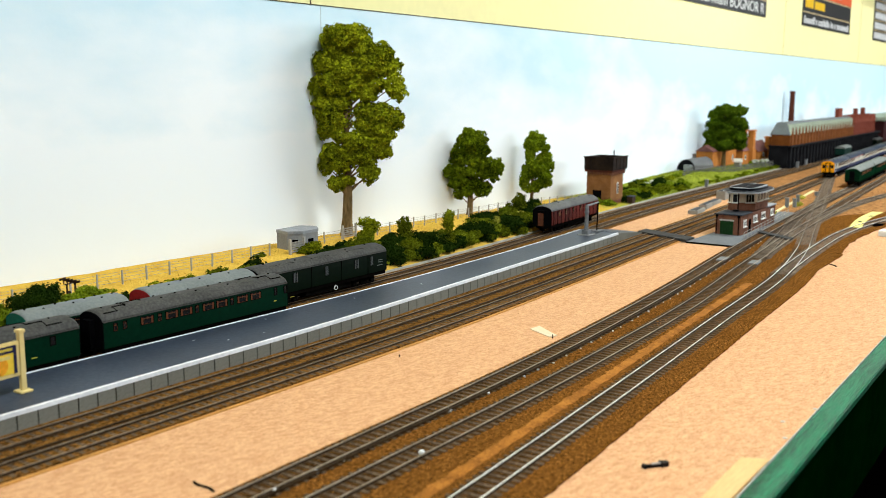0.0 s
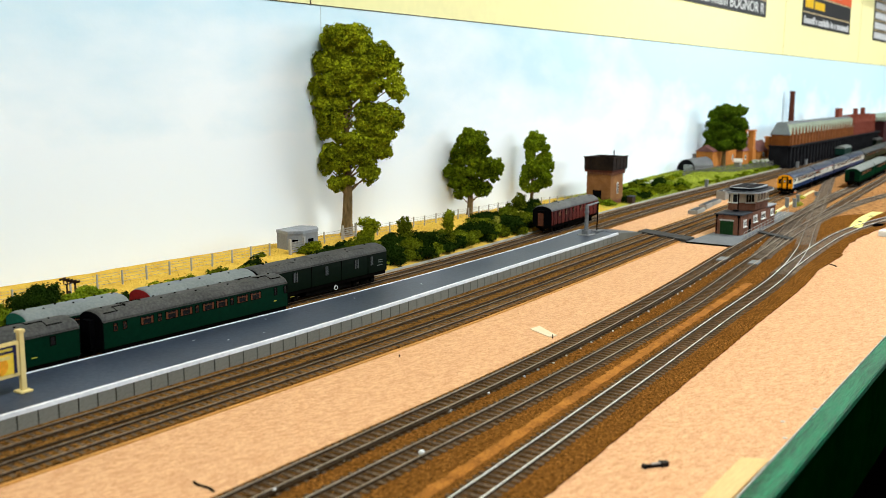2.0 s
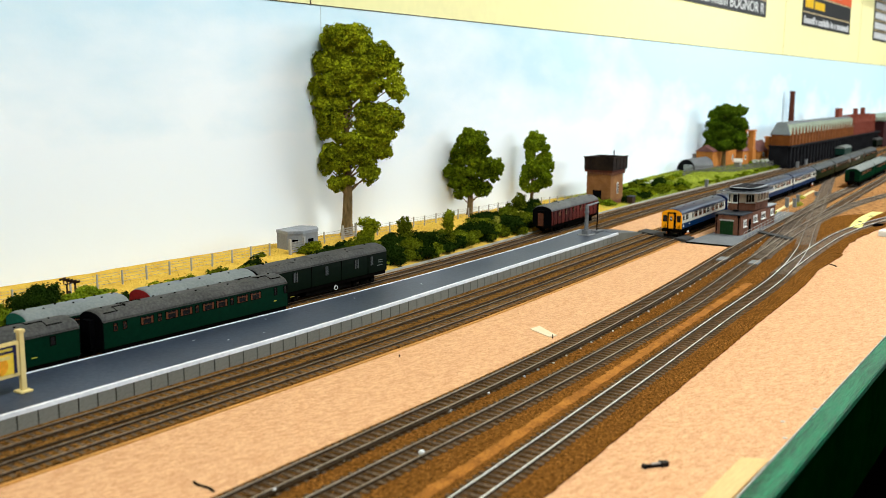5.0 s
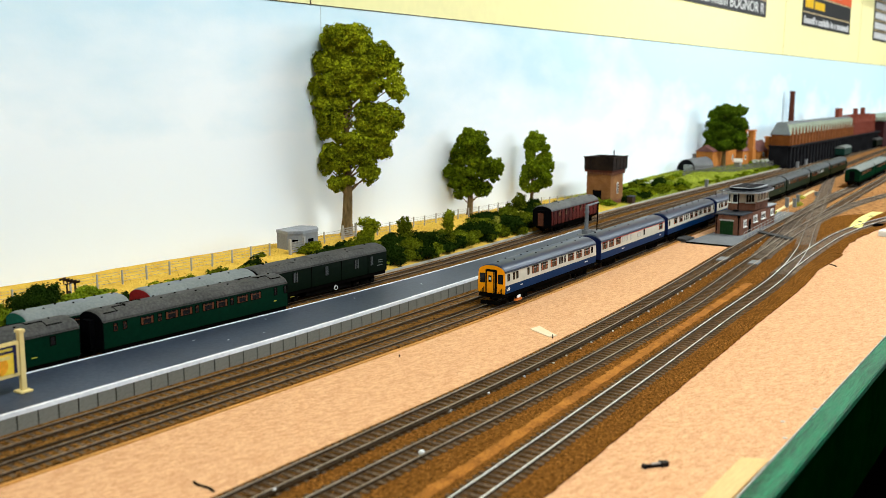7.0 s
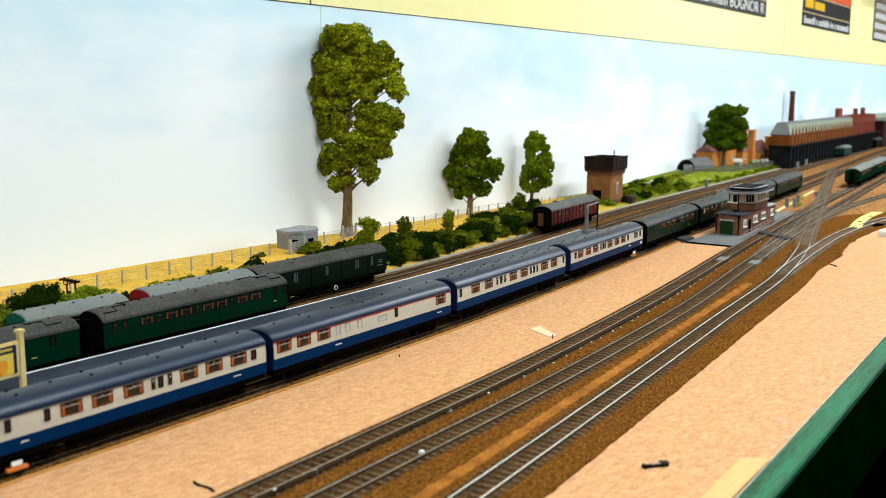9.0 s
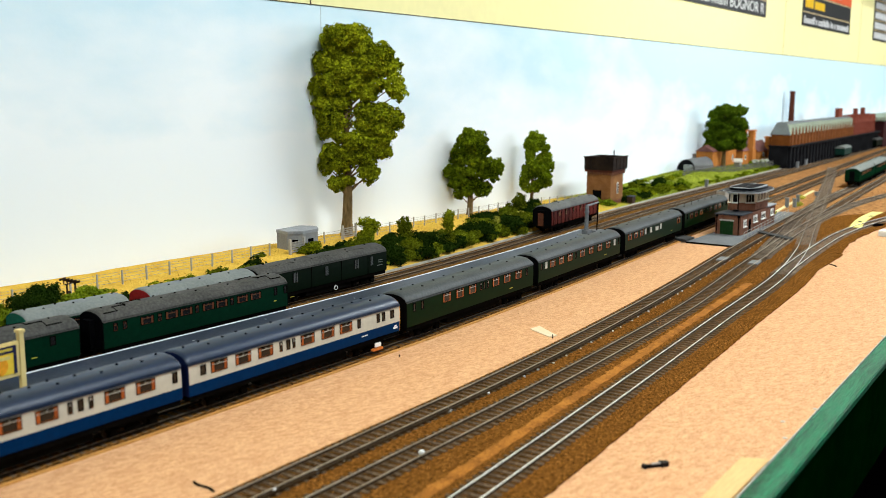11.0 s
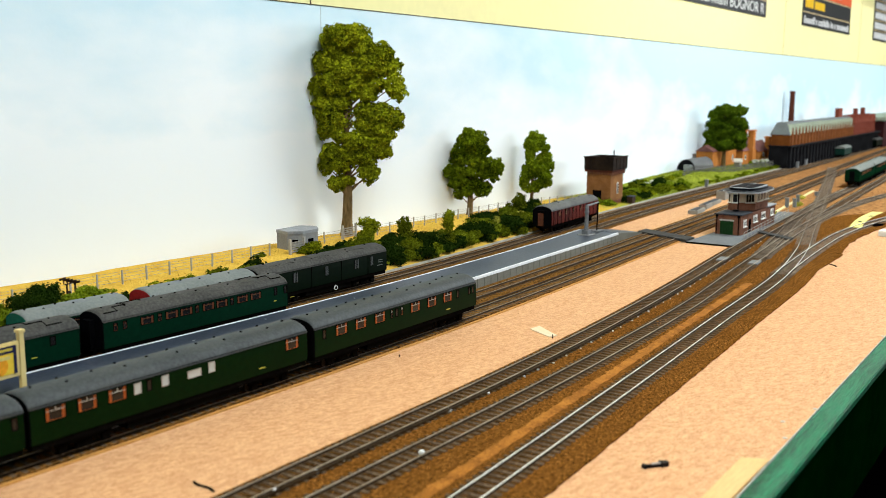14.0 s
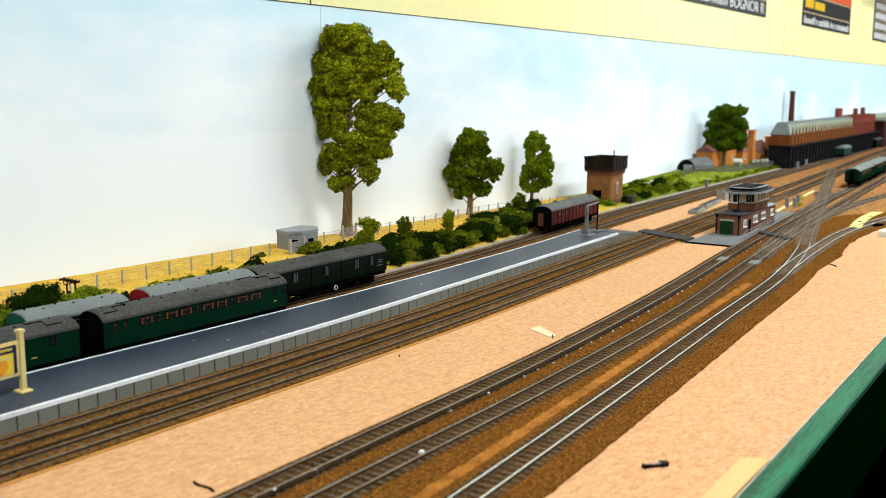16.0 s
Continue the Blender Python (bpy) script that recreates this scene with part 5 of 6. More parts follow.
def sash(parent, m, w, h, panes=2, name="window"):
    """A white framed window facing -Y with glass and glazing bars."""
    o = part(name, box(-w / 2, w / 2, -.0001, .0006, 0, h), GLASS, parent)
    o.matrix_basis = m
    fr = ring_bm(w + .0012, h + .0012, .0011, -.0006, .0004)
    bmesh.ops.translate(fr, vec=(0, 0, h / 2), verts=fr.verts[:])
    part("frame", fr, WHITEFRAME, o)
    for i in range(1, panes):
        x = -w / 2 + w * i / panes
        part("glazing_bar", box(x - .0004, x + .0004, -.0006, 0, 0, h), WHITEFRAME, o)
    part("sill", box(-w / 2 - .0014, w / 2 + .0014, -.0022, .0004, -.0016, -.0006), WHITEFRAME, o)
    return o


# signal box beside the crossing
sb = thing("signal_box", pose(0, 0, 0), "two-storey brick signal box with oval grey flat roof", "signal box")
SX, SY0, SY1 = 1.648, -.066, -.022
part("lower_wall", box(SX, 1.855, SY0, SY1, -.003, .0325), BRICK, sb)
part("lower_roof", box(SX - .002, 1.706, SY0 - .002, SY1 + .002, .0326, .0346, .0004), SLATE, sb, "dark slate-grey flat roof")
part("rear_roof", box(1.80, 1.857, SY0 - .002, SY1 + .002, .0326, .0352, .0004), LEADROOF, sb)
TW = [(1.712, -.050), (1.726, -.0662), (1.802, -.0662), (1.802, -.0218), (1.712, -.0218), (1.704, -.030), (1.704, -.042)]
part("upper_wall", prism(TW, .0346, .0484), BRICK, sb)
part("window_band", prism([(1.756 + (x - 1.756) * 1.0, -.044 + (y + .044) * 1.0) for x, y in TW], .0485, .0662), CREAMSTONE, sb, "cream upper window storey")
RP = []
for i in range(28):
    a = 2 * math.pi * i / 28
    ca, sa = math.cos(a), math.sin(a)
    RP.append((1.756 + math.copysign(abs(ca) ** .62, ca) * .066, -.044 + math.copysign(abs(sa) ** .62, sa) * .036))
part("roof_slab", prism(RP, .0663, .0688), LEADROOF, sb, "pale grey overhanging oval roof slab")
part("roof_rim", prism([(1.756 + (x - 1.756) * .97, -.044 + (y + .044) * .95) for x, y in RP], .0688, .0702), SLATE, sb)
part("roof_light_base", prism([(1.756 + (x - 1.756) * .80, -.044 + (y + .044) * .74) for x, y in RP], .0702, .0742), DARKROOF, sb)
part("roof_light_top", prism([(1.756 + (x - 1.756) * .78, -.044 + (y + .044) * .72) for x, y in RP], .0742, .0750), LEADROOF, sb)
for i in range(4):
    for j in range(2):
        x0, y0 = 1.7145 + i * .0213, -.0640 + j * .0210
        part("roof_light_pane", box(x0, x0 + .0182, y0, y0 + .0182, .0748, .0757), DARKROOF, sb)
part("garage_door", box(SX - .0006, SX + .0004, -.0530, -.0305, -.001, .0225), DOORGREEN, sb, "dark green wooden door")
part("lintel", box(SX - .0012, SX + .0002, -.0545, -.0290, .0226, .0250), STONE, sb)
for i in range(5):
    part("door_plank", box(SX - .0009, SX - .0005, -.0526 + i * .0044, -.0489 + i * .0044, -.001, .0222), DOORGREEN, sb)
for y in (-.0625, -.0245):
    bm = bmesh.new()
    cyl(bm, SX - .0012, y, -.003, .0330, .0009, n=8)
    part("downpipe", bm, UNDER, sb)
    part("hopper", box(SX - .0028, SX, y - .0018, y + .0018, .0285, .0325), UNDER, sb)
bm = bmesh.new()
cyl(bm, 1.7035, -.0425, .0346, .0663, .0012, n=8)
part("downpipe", bm, UNDER, sb)
part("chimney_vent", box(1.690, 1.700, -.0465, -.0375, .0346, .0372, .0004), DARKROOF, sb)
for x, z, w, h in ((1.670, .0125, .014, .0085), (1.729, .0145, .022, .0085), (1.777, .0155, .022, .0085), (1.832, .016, .018, .0085)):
    sash(sb, pose(x, SY0 - .0003, z), w, h, 3)
    part("window_lintel", box(x - w / 2 - .001, x + w / 2 + .001, SY0 - .0008, SY0 + .0002, z + h + .0012, z + h + .003), WHITEFRAME, sb)
part("side_door", box(1.693, 1.7035, SY0 - .0006, SY0 + .0003, .0, .022), ENDBLACK, sb)
for x in (1.741, 1.760, 1.779, 1.795):
    sash(sb, pose(x, -.0665, .0500), .013, .0130, 2, "upper_window")
for y in (-.0365,):
    sash(sb, pose(1.7037, y, .0490, 0, 0, -90), .0085, .0145, 1, "upper_window")
sash(sb, pose(1.7185, -.0585, .0490, 0, 0, -49), .0155, .0145, 3, "upper_window")
sash(sb, pose(1.7075, -.0257, .0490, 0, 0, -135), .007, .0145, 1, "upper_window")
slab = thing("concrete_slab", pose(0, 0, 0), "grey concrete base slab under the signal box", "concrete slab")
part("slab", prism([(1.535, -.013), (1.535, -.088), (1.56, -.092), (2.03, -.058), (2.03, -.030), (1.90, -.018)], -.0045, -.0012), mat("base_slab_grey", (.115, .12, .125), .75, .15, 400, 40, .2, col2=(.17, .175, .18)), slab)
part("slab_edge", prism([(1.533, -.012), (1.533, -.090), (1.5351, -.090), (1.5351, -.012)], -.0045, -.0016), UNDER, slab)
rail = thing("walkway_railing", pose(0, 0, 0), "thin grey railing along the signal box walkway", "railing")
for i in range(15):
    x = 1.60 + i * .026
    y = -.0895 + (x - 1.56) * .068
    bm = bmesh.new()
    cyl(bm, x, y, -.0015, .012, .0005, n=6)
    part("post", bm, POST, rail)
for hh in (.0065, .0118):
    bm = bmesh.new()
    strip(bm, lambda x: -.0897 + (x - 1.56) * .068, lambda x: -.0891 + (x - 1.56) * .068, 1.60, 1.965, hh - .0003, hh + .0003)
    part("handrail", bm, POST, rail)

# barrow crossing
DARKWOOD = mat("dark_timber", (.055, .053, .050), .85, .3, 300, 40, .3)
cross = thing("barrow_crossing", pose(0, 0, 0), "dark grey boarded crossing over the platform tracks", "foot crossing")
for i in range(9):
    y = -.012 + i * .0118
    xa = 1.535 + (y + .012) * .45
    part("plank", prism([(xa, y), (xa + .036, y - .001), (xa + .036 + .005, y + .0106), (xa + .005, y + .0112)], -.003, .0011 + .0001 * (i % 2)), DARKWOOD, cross)
cross2 = thing("barrow_crossing", pose(0, 0, 0), "dark boards laid across the siding tracks", "foot crossing")
part("plank", prism([(1.70, -.080), (1.72, -.079), (1.665, -.150), (1.645, -.150)], -.003, .0010), DARKWOOD, cross2)

# platform ramp
bm = bmesh.new()
rows = []
for i in range(6):
    x = PX1 + .0005 + (PX2 - PX1) * i / 5
    zt = PZ + .0002 - (PZ + .003) * i / 5
    rows.append([bm.verts.new(c) for c in ((x, PLATNEAR(x) + .0005, -.004), (x, PLATFAR(x) - .0005, -.004), (x, PLATFAR(x) - .0005, zt), (x, PLATNEAR(x) + .0005, zt))])
for a, b in zip(rows, rows[1:]):
    for k4 in range(4):
        bm.faces.new((a[k4], a[(k4 + 1) % 4], b[(k4 + 1) % 4], b[k4]))
bm.faces.new(rows[0][::-1])
bm.faces.new(rows[-1])
part("ramp", bm, TARMAC, platform)
bm = bmesh.new()
rows = []
for i in range(6):
    x = PX1 + .001 + (PX2 - PX1) * i / 5
    zt = PZ + .0006 - (PZ + .003) * i / 5
    rows.append([bm.verts.new(c) for c in ((x, PLATNEAR(x) - .0008, -.0045), (x, PLATNEAR(x) + .0003, -.0045), (x, PLATNEAR(x) + .0003, zt), (x, PLATNEAR(x) - .0008, zt))])
for a, b in zip(rows, rows[1:]):
    for k4 in range(4):
        bm.faces.new((a[k4], a[(k4 + 1) % 4], b[(k4 + 1) % 4], b[k4]))
bm.faces.new(rows[0][::-1])
bm.faces.new(rows[-1])
part("ramp_wall", bm, PANELGREY, platform)

# water tower
wt = thing("water_tower", pose(1.95, .333, .0, 0, 0, 1), "tan brick water tower with dark riveted iron tank", "water tower")
part("brick_base", box(-.032, .034, -.033, .023, -.004, .069), TOWERBRICK, wt)
part("plinth", box(-.034, .036, -.035, .025, -.004, .008), BRICK, wt)
part("cornice", box(-.036, .038, -.037, .027, .0690, .0745, .0004), CHIMBRICK, wt)
for i in range(11):
    part("dentil", box(-.0345 + i * .0067, -.0315 + i * .0067, -.0365, -.033, .0635, .0690), BRICK, wt)
    if i < 8:
        part("dentil", box(-.0355, -.032, -.0320 + i * .0067, -.0290 + i * .0067, .0635, .0690), BRICK, wt)
bm = box(-.038, .040, -.039, .027, .0735, .0800)
for c in ((-.038, .040, -.039, -.0368), (-.038, .040, .0248, .027), (-.038, -.0358, -.0368, .0248), (.0378, .040, -.0368, .0248)):
    bm_box(bm, *c, .0800, .1015)
part("tank", bm, TANKBLACK, wt, "black iron water tank with an open top")
part("tank_rim", box(-.0395, .0415, -.0408, -.0385, .0995, .1025, .0004), TANKBLACK, wt)
part("tank_rim", box(-.0398, -.0375, -.0380, .0285, .0995, .1025, .0004), TANKBLACK, wt)
part("tank_water", box(-.0356, .0376, -.0366, .0246, .0800, .0900), mat("dark_water", (.008, .009, .010), .15, .1), wt)
for i in range(5):
    part("tank_plate_rib", box(-.038 + i * .0190, -.0365 + i * .0190, -.0400, -.0388, .0750, .1000), TANKBLACK, wt)
    part("tank_plate_rib", box(-.0390, -.0378, -.0385 + i * .0158, -.0372 + i * .0158, .0750, .1000), TANKBLACK, wt)
part("finial", box(.036, .038, -.010, -.008, .1005, .112), TANKBLACK, wt)
bm = bmesh.new()
pts = [(-.0045, .022), (.0045, .022), (.0045, .040)] + [(.0045 * math.cos(a), .040 + .0065 * math.sin(a)) for a in (radians(30 * i) for i in range(1, 6))] + [(-.0045, .040)]
f0 = [bm.verts.new((x + .004, -.0332, z)) for x, z in pts]
f1 = [bm.verts.new((x + .004, -.0342, z)) for x, z in pts]
for i in range(len(pts)):
    j = (i + 1) % len(pts)
    bm.faces.new((f0[i], f0[j], f1[j], f1[i]))
bm.faces.new(f1)
o = part("arched_window", bm, WHITEFRAME, wt, "white arched window")
for i in range(2):
    for j in range(4):
        part("pane", box(.0006 + i * .0036, .0034 + i * .0036, -.0346, -.0340, .0232 + j * .0052, .0274 + j * .0052), GLASS, o)
part("doorway", box(-.0326, -.0316, -.012, .008, -.002, .030), ENDBLACK, wt)

# water crane and drain on the platform
IRON = mat("grey_painted_iron", (.16, .165, .17), .5, .25, 300, 50, .2)
wc = thing("water_crane", pose(1.418, .113, PZ), "grey cast-iron platform water crane with dark hose", "water crane")
part("base_slab", box(-.012, .012, -.011, .011, 0, .0016, .0003), CONCRETE, wc)
part("base_box", box(-.0055, .0055, -.0055, .0055, .0016, .0085, .0005), IRON, wc)
bm = bmesh.new()
for z0, z1, r0, r1 in ((.0085, .012, .0042, .0036), (.012, .036, .0032, .0029), (.036, .038, .0040, .0040), (.038, .043, .0030, .0030), (.043, .0445, .0038, .0038), (.0445, .049, .0026, .0022)):
    cyl(bm, 0, 0, z0, z1, r0, r1, 12)
part("column", bm, IRON, wc, smooth=False)
part("arm", limb_bm(Vector((0, 0, .0475)), Vector((.048, .003, .0485)), .0018, .0014), IRON, wc)
part("hose", limb_bm(Vector((.048, .003, .0490)), Vector((.046, .003, .002)), .0013, .0011), UNDER, wc, "dark hanging hose")
part("drain", box(.036, .056, -.005, .009, 0, .0022, .0005), IRON, wc)
part("valve_wheel", box(.0075, .0105, -.006, .002, .0016, .0072, .0006), IRON, wc)

# pillbox
pts6 = [(-.030, -.006), (-.016, -.022), (.016, -.022), (.032, -.006), (.026, .018), (-.024, .018)]
pb = thing("pillbox", pose(.997, .352, ground(1.0, .345) - .004, 0, 0, 2), "grey concrete wartime pillbox behind the fence", "pillbox")
part("wall", prism(pts6, 0, .0265), CONCRETE, pb)
part("roof_slab", prism([(x * 1.03, y * 1.03) for x, y in pts6], .0265, .0305), LEADROOF, pb)
for x0, x1, y0 in ((-.005, .006, -.0222),):
    part("loophole", box(x0, x1, y0 - .0004, y0 + .0008, .014, .0185), ENDBLACK, pb)
for cx, cy, an in ((-.023, -.014, -49), (.024, -.014, 45)):
    o = part("loophole", box(-.0042, .0042, -.0005, .0006, 0, .0042), ENDBLACK, pb)
    o.matrix_basis = pose(cx, cy, .0145, 0, 0, an)

# rusty plough lying on the bank
pl = thing("rusty_plough", pose(.610, .318, ground(.610, .318) + .011, 0, 0, 20) @ Matrix.Diagonal((.70, .70, .80, 1)), "dark rusty old plough frame on the bank", "farm implement")
RUST = mat("dark_rust", (.035, .020, .013), .85, .4, 300, 60, .3)
part("beam", box(-.014, .015, -.0010, .0010, .0085, .0100), RUST, pl)
for i in range(5):
    q = prism([(-.0062, 0), (.0030, -.0022), (.0042, 0), (.0030, .0022)], -.0011, .0013)
    bmesh.ops.transform(q, matrix=pose(-.012 + i * .0056, .004 - .002 * i, .0165 - .0019 * i, 0, -14, -55), verts=q.verts[:])
    part("blade", q, RUST, pl)
    part("blade_stem", box(-.0122 + i * .0056, -.0112 + i * .0056, .0034 - .002 * i, .0044 - .002 * i, .009, .0165 - .0019 * i), RUST, pl)
for x in (-.010, .010):
    part("leg", box(x - .001, x + .001, -.001, .001, -.010, .0085), RUST, pl)
    bm = bmesh.new()
    cyl(bm, x, -.004, -.0035, -.0020, .0048, n=14, axis="y")
    part("wheel", bm, RUST, pl)

# nissen hut and brick house
hut = thing("nissen_hut", pose(2.64, .372, ground(2.64, .37) + .003), "grey corrugated arched hut behind the paling fence", "hut")
bm = bmesh.new()
prev = None
for i in range(15):
    a = math.pi * i / 14
    cur = [bm.verts.new((x, -.026 * math.cos(a), .030 * math.sin(a))) for x in (-.075, .075)]
    if prev:
        bm.faces.new((prev[0], prev[1], cur[1], cur[0]))
    prev = cur
bmesh.ops.solidify(bm, geom=bm.faces[:], thickness=.001)
part("roof", bm, CONCRETE, hut, smooth=True)
bm = bmesh.new()
bm.faces.new([bm.verts.new((-.070, -.025 * math.cos(math.pi * i / 14), .029 * math.sin(math.pi * i / 14))) for i in range(15)])
part("end_wall", bm, VIADUCT, hut)
part("porch", box(-.082, -.070, -.018, .004, 0, .016), LEADROOF, hut)


def gable(parent, x0, x1, y0, y1, z0, z1, zr, wallm, roofm, along="x"):
    part("wall", box(x0, x1, y0, y1, z0, z1), wallm, parent)
    bm = bmesh.new()
    if along == "x":
        ym, e = (y0 + y1) / 2, .003
        v = [(x0 - e, y0 - e, z1), (x1 + e, y0 - e, z1), (x1 + e, y1 + e, z1), (x0 - e, y1 + e, z1), (x0 - e, ym, zr), (x1 + e, ym, zr)]
    else:
        xm, e = (x0 + x1) / 2, .003
        v = [(x1 + e, y0 - e, z1), (x1 + e, y1 + e, z1), (x0 - e, y1 + e, z1), (x0 - e, y0 - e, z1), (xm, y0 - e, zr), (xm, y1 + e, zr)]
    v = [bm.verts.new(c) for c in v]
    for f in ((0, 1, 5, 4), (2, 3, 4, 5), (1, 2, 5), (3, 0, 4), (3, 2, 1, 0)):
        bm.faces.new([v[i] for i in f])
    part("roof", bm, roofm, parent)


house = thing("brick_house", pose(0, 0, 0), "orange brick house with purple-brown tiled roofs and tall chimneys", "house")
gz = .012
gable(house, 2.72, 2.93, .352, .400, gz, .070, .088, ORANGEBRICK, ROOFTILE)
gable(house, 2.96, 3.10, .340, .398, gz, .060, .098, ORANGEBRICK, ROOFTILE)
gable(house, 3.13, 3.26, .345, .398, gz, .050, .082, ORANGEBRICK, ROOFTILE)
for x, y, w, z1 in ((3.030, .336, .022, .122), (3.06, .372, .026, .124), (3.245, .346, .024, .094)):
    st = part("chimney_stack", box(x - w / 2, x + w / 2, y - .008, y + .008, gz, z1 - .005), ORANGEBRICK, house)
    part("chimney_cap", box(x - w / 2 - .003, x + w / 2 + .003, y - .010, y + .010, z1 - .005, z1, .0006), ORANGEBRICK, st)
for x, z in ((2.90, .040), (2.985, .035), (3.065, .030), (3.19, .034)):
    sash(house, pose(x, .3395 if x < 3.1 and x > 2.95 else (.3515 if x < 2.95 else .3445), z), .012, .012, 2)
shed = thing("garden_shed", pose(2.86, .322, ground(2.86, .322)), "small cream-roofed garden shed behind the paling fence", "shed")
gable(shed, -.012, .012, -.008, .008, -.002, .014, .024, OLDWOOD, CREAMSTONE, "y")
PETAL = mat("white_flower_petals", (.45, .48, .36), .8, .2, 300, 60, 0, col2=(.80, .80, .74), island=.3, spec=0)
for gx in (2.98, 3.02, 3.07, 3.11):
    k += 1
    bush(gx, .318, .012, .020, LEAF["lime"], "leafy green garden bush behind the paling fence", k, per=60)
    k += 1
    bush(gx + .006, .314, .010, .010, PETAL, "white flowering garden bush behind the paling fence", k, per=18, size=.0018, lift=.012)
for i in range(3):
    gx = 2.24 + i * .045
    hv = thing("white_hut", pose(gx, .352, ground(gx, .352) - .001), "tiny white painted beehive box on the meadow", "beehive", "beehives on the meadow")
    part("box", box(-.006, .006, -.005, .005, 0, .010, .0006), WHITEFRAME, hv)
    part("lid", box(-.007, .007, -.006, .006, .010, .012), WHITEFRAME, hv)

# viaduct and mill
mill = thing("mill_building", pose(0, 0, 0), "long brown brick mill with grey gabled rooflights on a black viaduct", "mill building")
part("viaduct_wall", box(3.155, 4.60, .262, .318, -.004, .066), VIADUCT, mill, "soot-black arched viaduct base")
for i in range(34):
    x = 3.160 + i * .0425
    part("pier", box(x, x + .010, .250, .2625, -.004, .062), VIADUCT, mill)
    part("pier_cap", box(x - .003, x + .013, .248, .2625, .062, .070), VIADUCT, mill)
part("parapet", box(3.150, 4.60, .2475, .322, .0662, .0700), VIADUCT, mill)
part("end_wall", box(3.152, 3.156, .258, .316, -.004, .0662), VIADUCT, mill)
part("upper_wall", box(3.160, 4.08, .255, .315, .0701, .104), FACTORY, mill, "brown-orange brick upper storey")
for i in range(22):
    x = 3.172 + i * .0412
    part("pilaster", box(x, x + .008, .2525, .2552, .0701, .1035), FACTORY, mill)
    bm = bmesh.new()
    x0, x1, xm = x - .013, x + .0275, x + .007
    v = [bm.verts.new(c) for c in ((x0, .2535, .104), (x1, .2535, .104), (xm, .2545, .137), (x0, .300, .104), (x1, .300, .104), (xm, .300, .137))]
    for f in ((0, 1, 2), (5, 4, 3), (0, 2, 5, 3), (1, 4, 5, 2), (0, 3, 4, 1)):
        bm.faces.new([v[j] for j in f])
    part("gabled_rooflight", bm, GREENROOF, mill)
    bm = bmesh.new()
    v = [bm.verts.new(c) for c in ((x - .006, .2515, .1036), (x + .018, .2515, .1036), (x + .006, .2520, .128), (x - .006, .2534, .1036), (x + .018, .2534, .1036), (x + .006, .2534, .128))]
    for f in ((0, 1, 2), (5, 4, 3), (0, 2, 5, 3), (1, 4, 5, 2), (0, 3, 4, 1)):
        bm.faces.new([v[j] for j in f])
    part("brick_gable", bm, FACTORY, mill)
bm = bmesh.new()
v = [bm.verts.new(c) for c in ((3.158, .2545, .1041), (4.08, .2545, .1041), (4.08, .318, .1041), (3.158, .318, .1041), (3.172, .272, .142), (4.08, .272, .142), (4.08, .302, .142), (3.172, .302, .142))]
for f in ((0, 1, 5, 4), (1, 2, 6, 5), (2, 3, 7, 6), (3, 0, 4, 7), (4, 5, 6, 7), (3, 2, 1, 0)):
    bm.faces.new([v[j] for j in f])
part("roof", bm, mat("weathered_lead_roof", (.15, .165, .16), .6, .2, 300, 30, .2), mill)
red2 = thing("brick_warehouse", pose(0, 0, 0), "pinkish red brick warehouse with small chimneys beyond the mill", "warehouse")
part("wall", box(4.085, 4.50, .255, .318, .0702, .118), REDFACT, red2)
for i in range(10):
    part("pilaster", box(4.09 + i * .042, 4.10 + i * .042, .251, .2552, .0702, .117), REDFACT, red2)
    gx = 4.107 + i * .0415
    bm = bmesh.new()
    v = [bm.verts.new(c) for c in ((gx - .019, .253, .118), (gx + .019, .253, .118), (gx, .253, .146), (gx - .019, .31, .118), (gx + .019, .31, .118), (gx, .31, .146))]
    for f in ((0, 1, 2), (5, 4, 3), (0, 2, 5, 3), (1, 4, 5, 2), (0, 3, 4, 1)):
        bm.faces.new([v[j] for j in f])
    part("gable", bm, REDFACT, red2)
for x, z, w in ((3.98, .175, .03), (4.28, .170, .012), (4.42, .172, .012)):
    part("chimney_pot", box(x - w, x + w, .285, .300, .118 if x > 4.09 else .142, z), REDFACT, red2)
dark = thing("dark_warehouse", pose(0, 0, 0), "dark maroon warehouse with pale green roof", "warehouse")
part("wall", box(4.62, 5.6, .24, .40, -.004, .112), mat("dark_maroon_brick", (.035, .010, .010), .85, .3, 400, 40, .3), dark)
part("roof", box(4.60, 5.62, .23, .405, .112, .128, .003), GREENROOF, dark)
mc = thing("mill_chimney", pose(3.655, .385, 0), "tall tapered dark red brick mill chimney", "factory chimney")
bm = bmesh.new()
cyl(bm, 0, 0, .235, -.004, .0085, .0125, 16)
part("shaft", bm, CHIMBRICK, mc)
bm = bmesh.new()
cyl(bm, 0, 0, .233, .240, .0098, .0098, 16)
part("crown_ring", bm, CHIMBRICK, mc)

# ---------------------------------------------------------------- sign on the platform
SIGNCREAM = mat("cream_sign_paint", (.66, .52, .22), .5, .06, 300, 50, .05)
sg = thing("advert_hoarding", pose(.408, .108, PZ, 0, 0, 1), "cream framed advertisement hoarding on two posts", "sign")
for x in (.0105, -.052):
    p4 = part("post", box(x - .0021, x + .0021, -.0021, .0021, 0, .0475, .0003), SIGNCREAM, sg)
    part("foot", box(x - .0055, x + .0055, -.0055, .0055, 0, .0018, .0006), SIGNCREAM, p4)
    part("cap", box(x - .0030, x + .0030, -.0030, .0030, .0475, .0500, .0005), SIGNCREAM, p4)
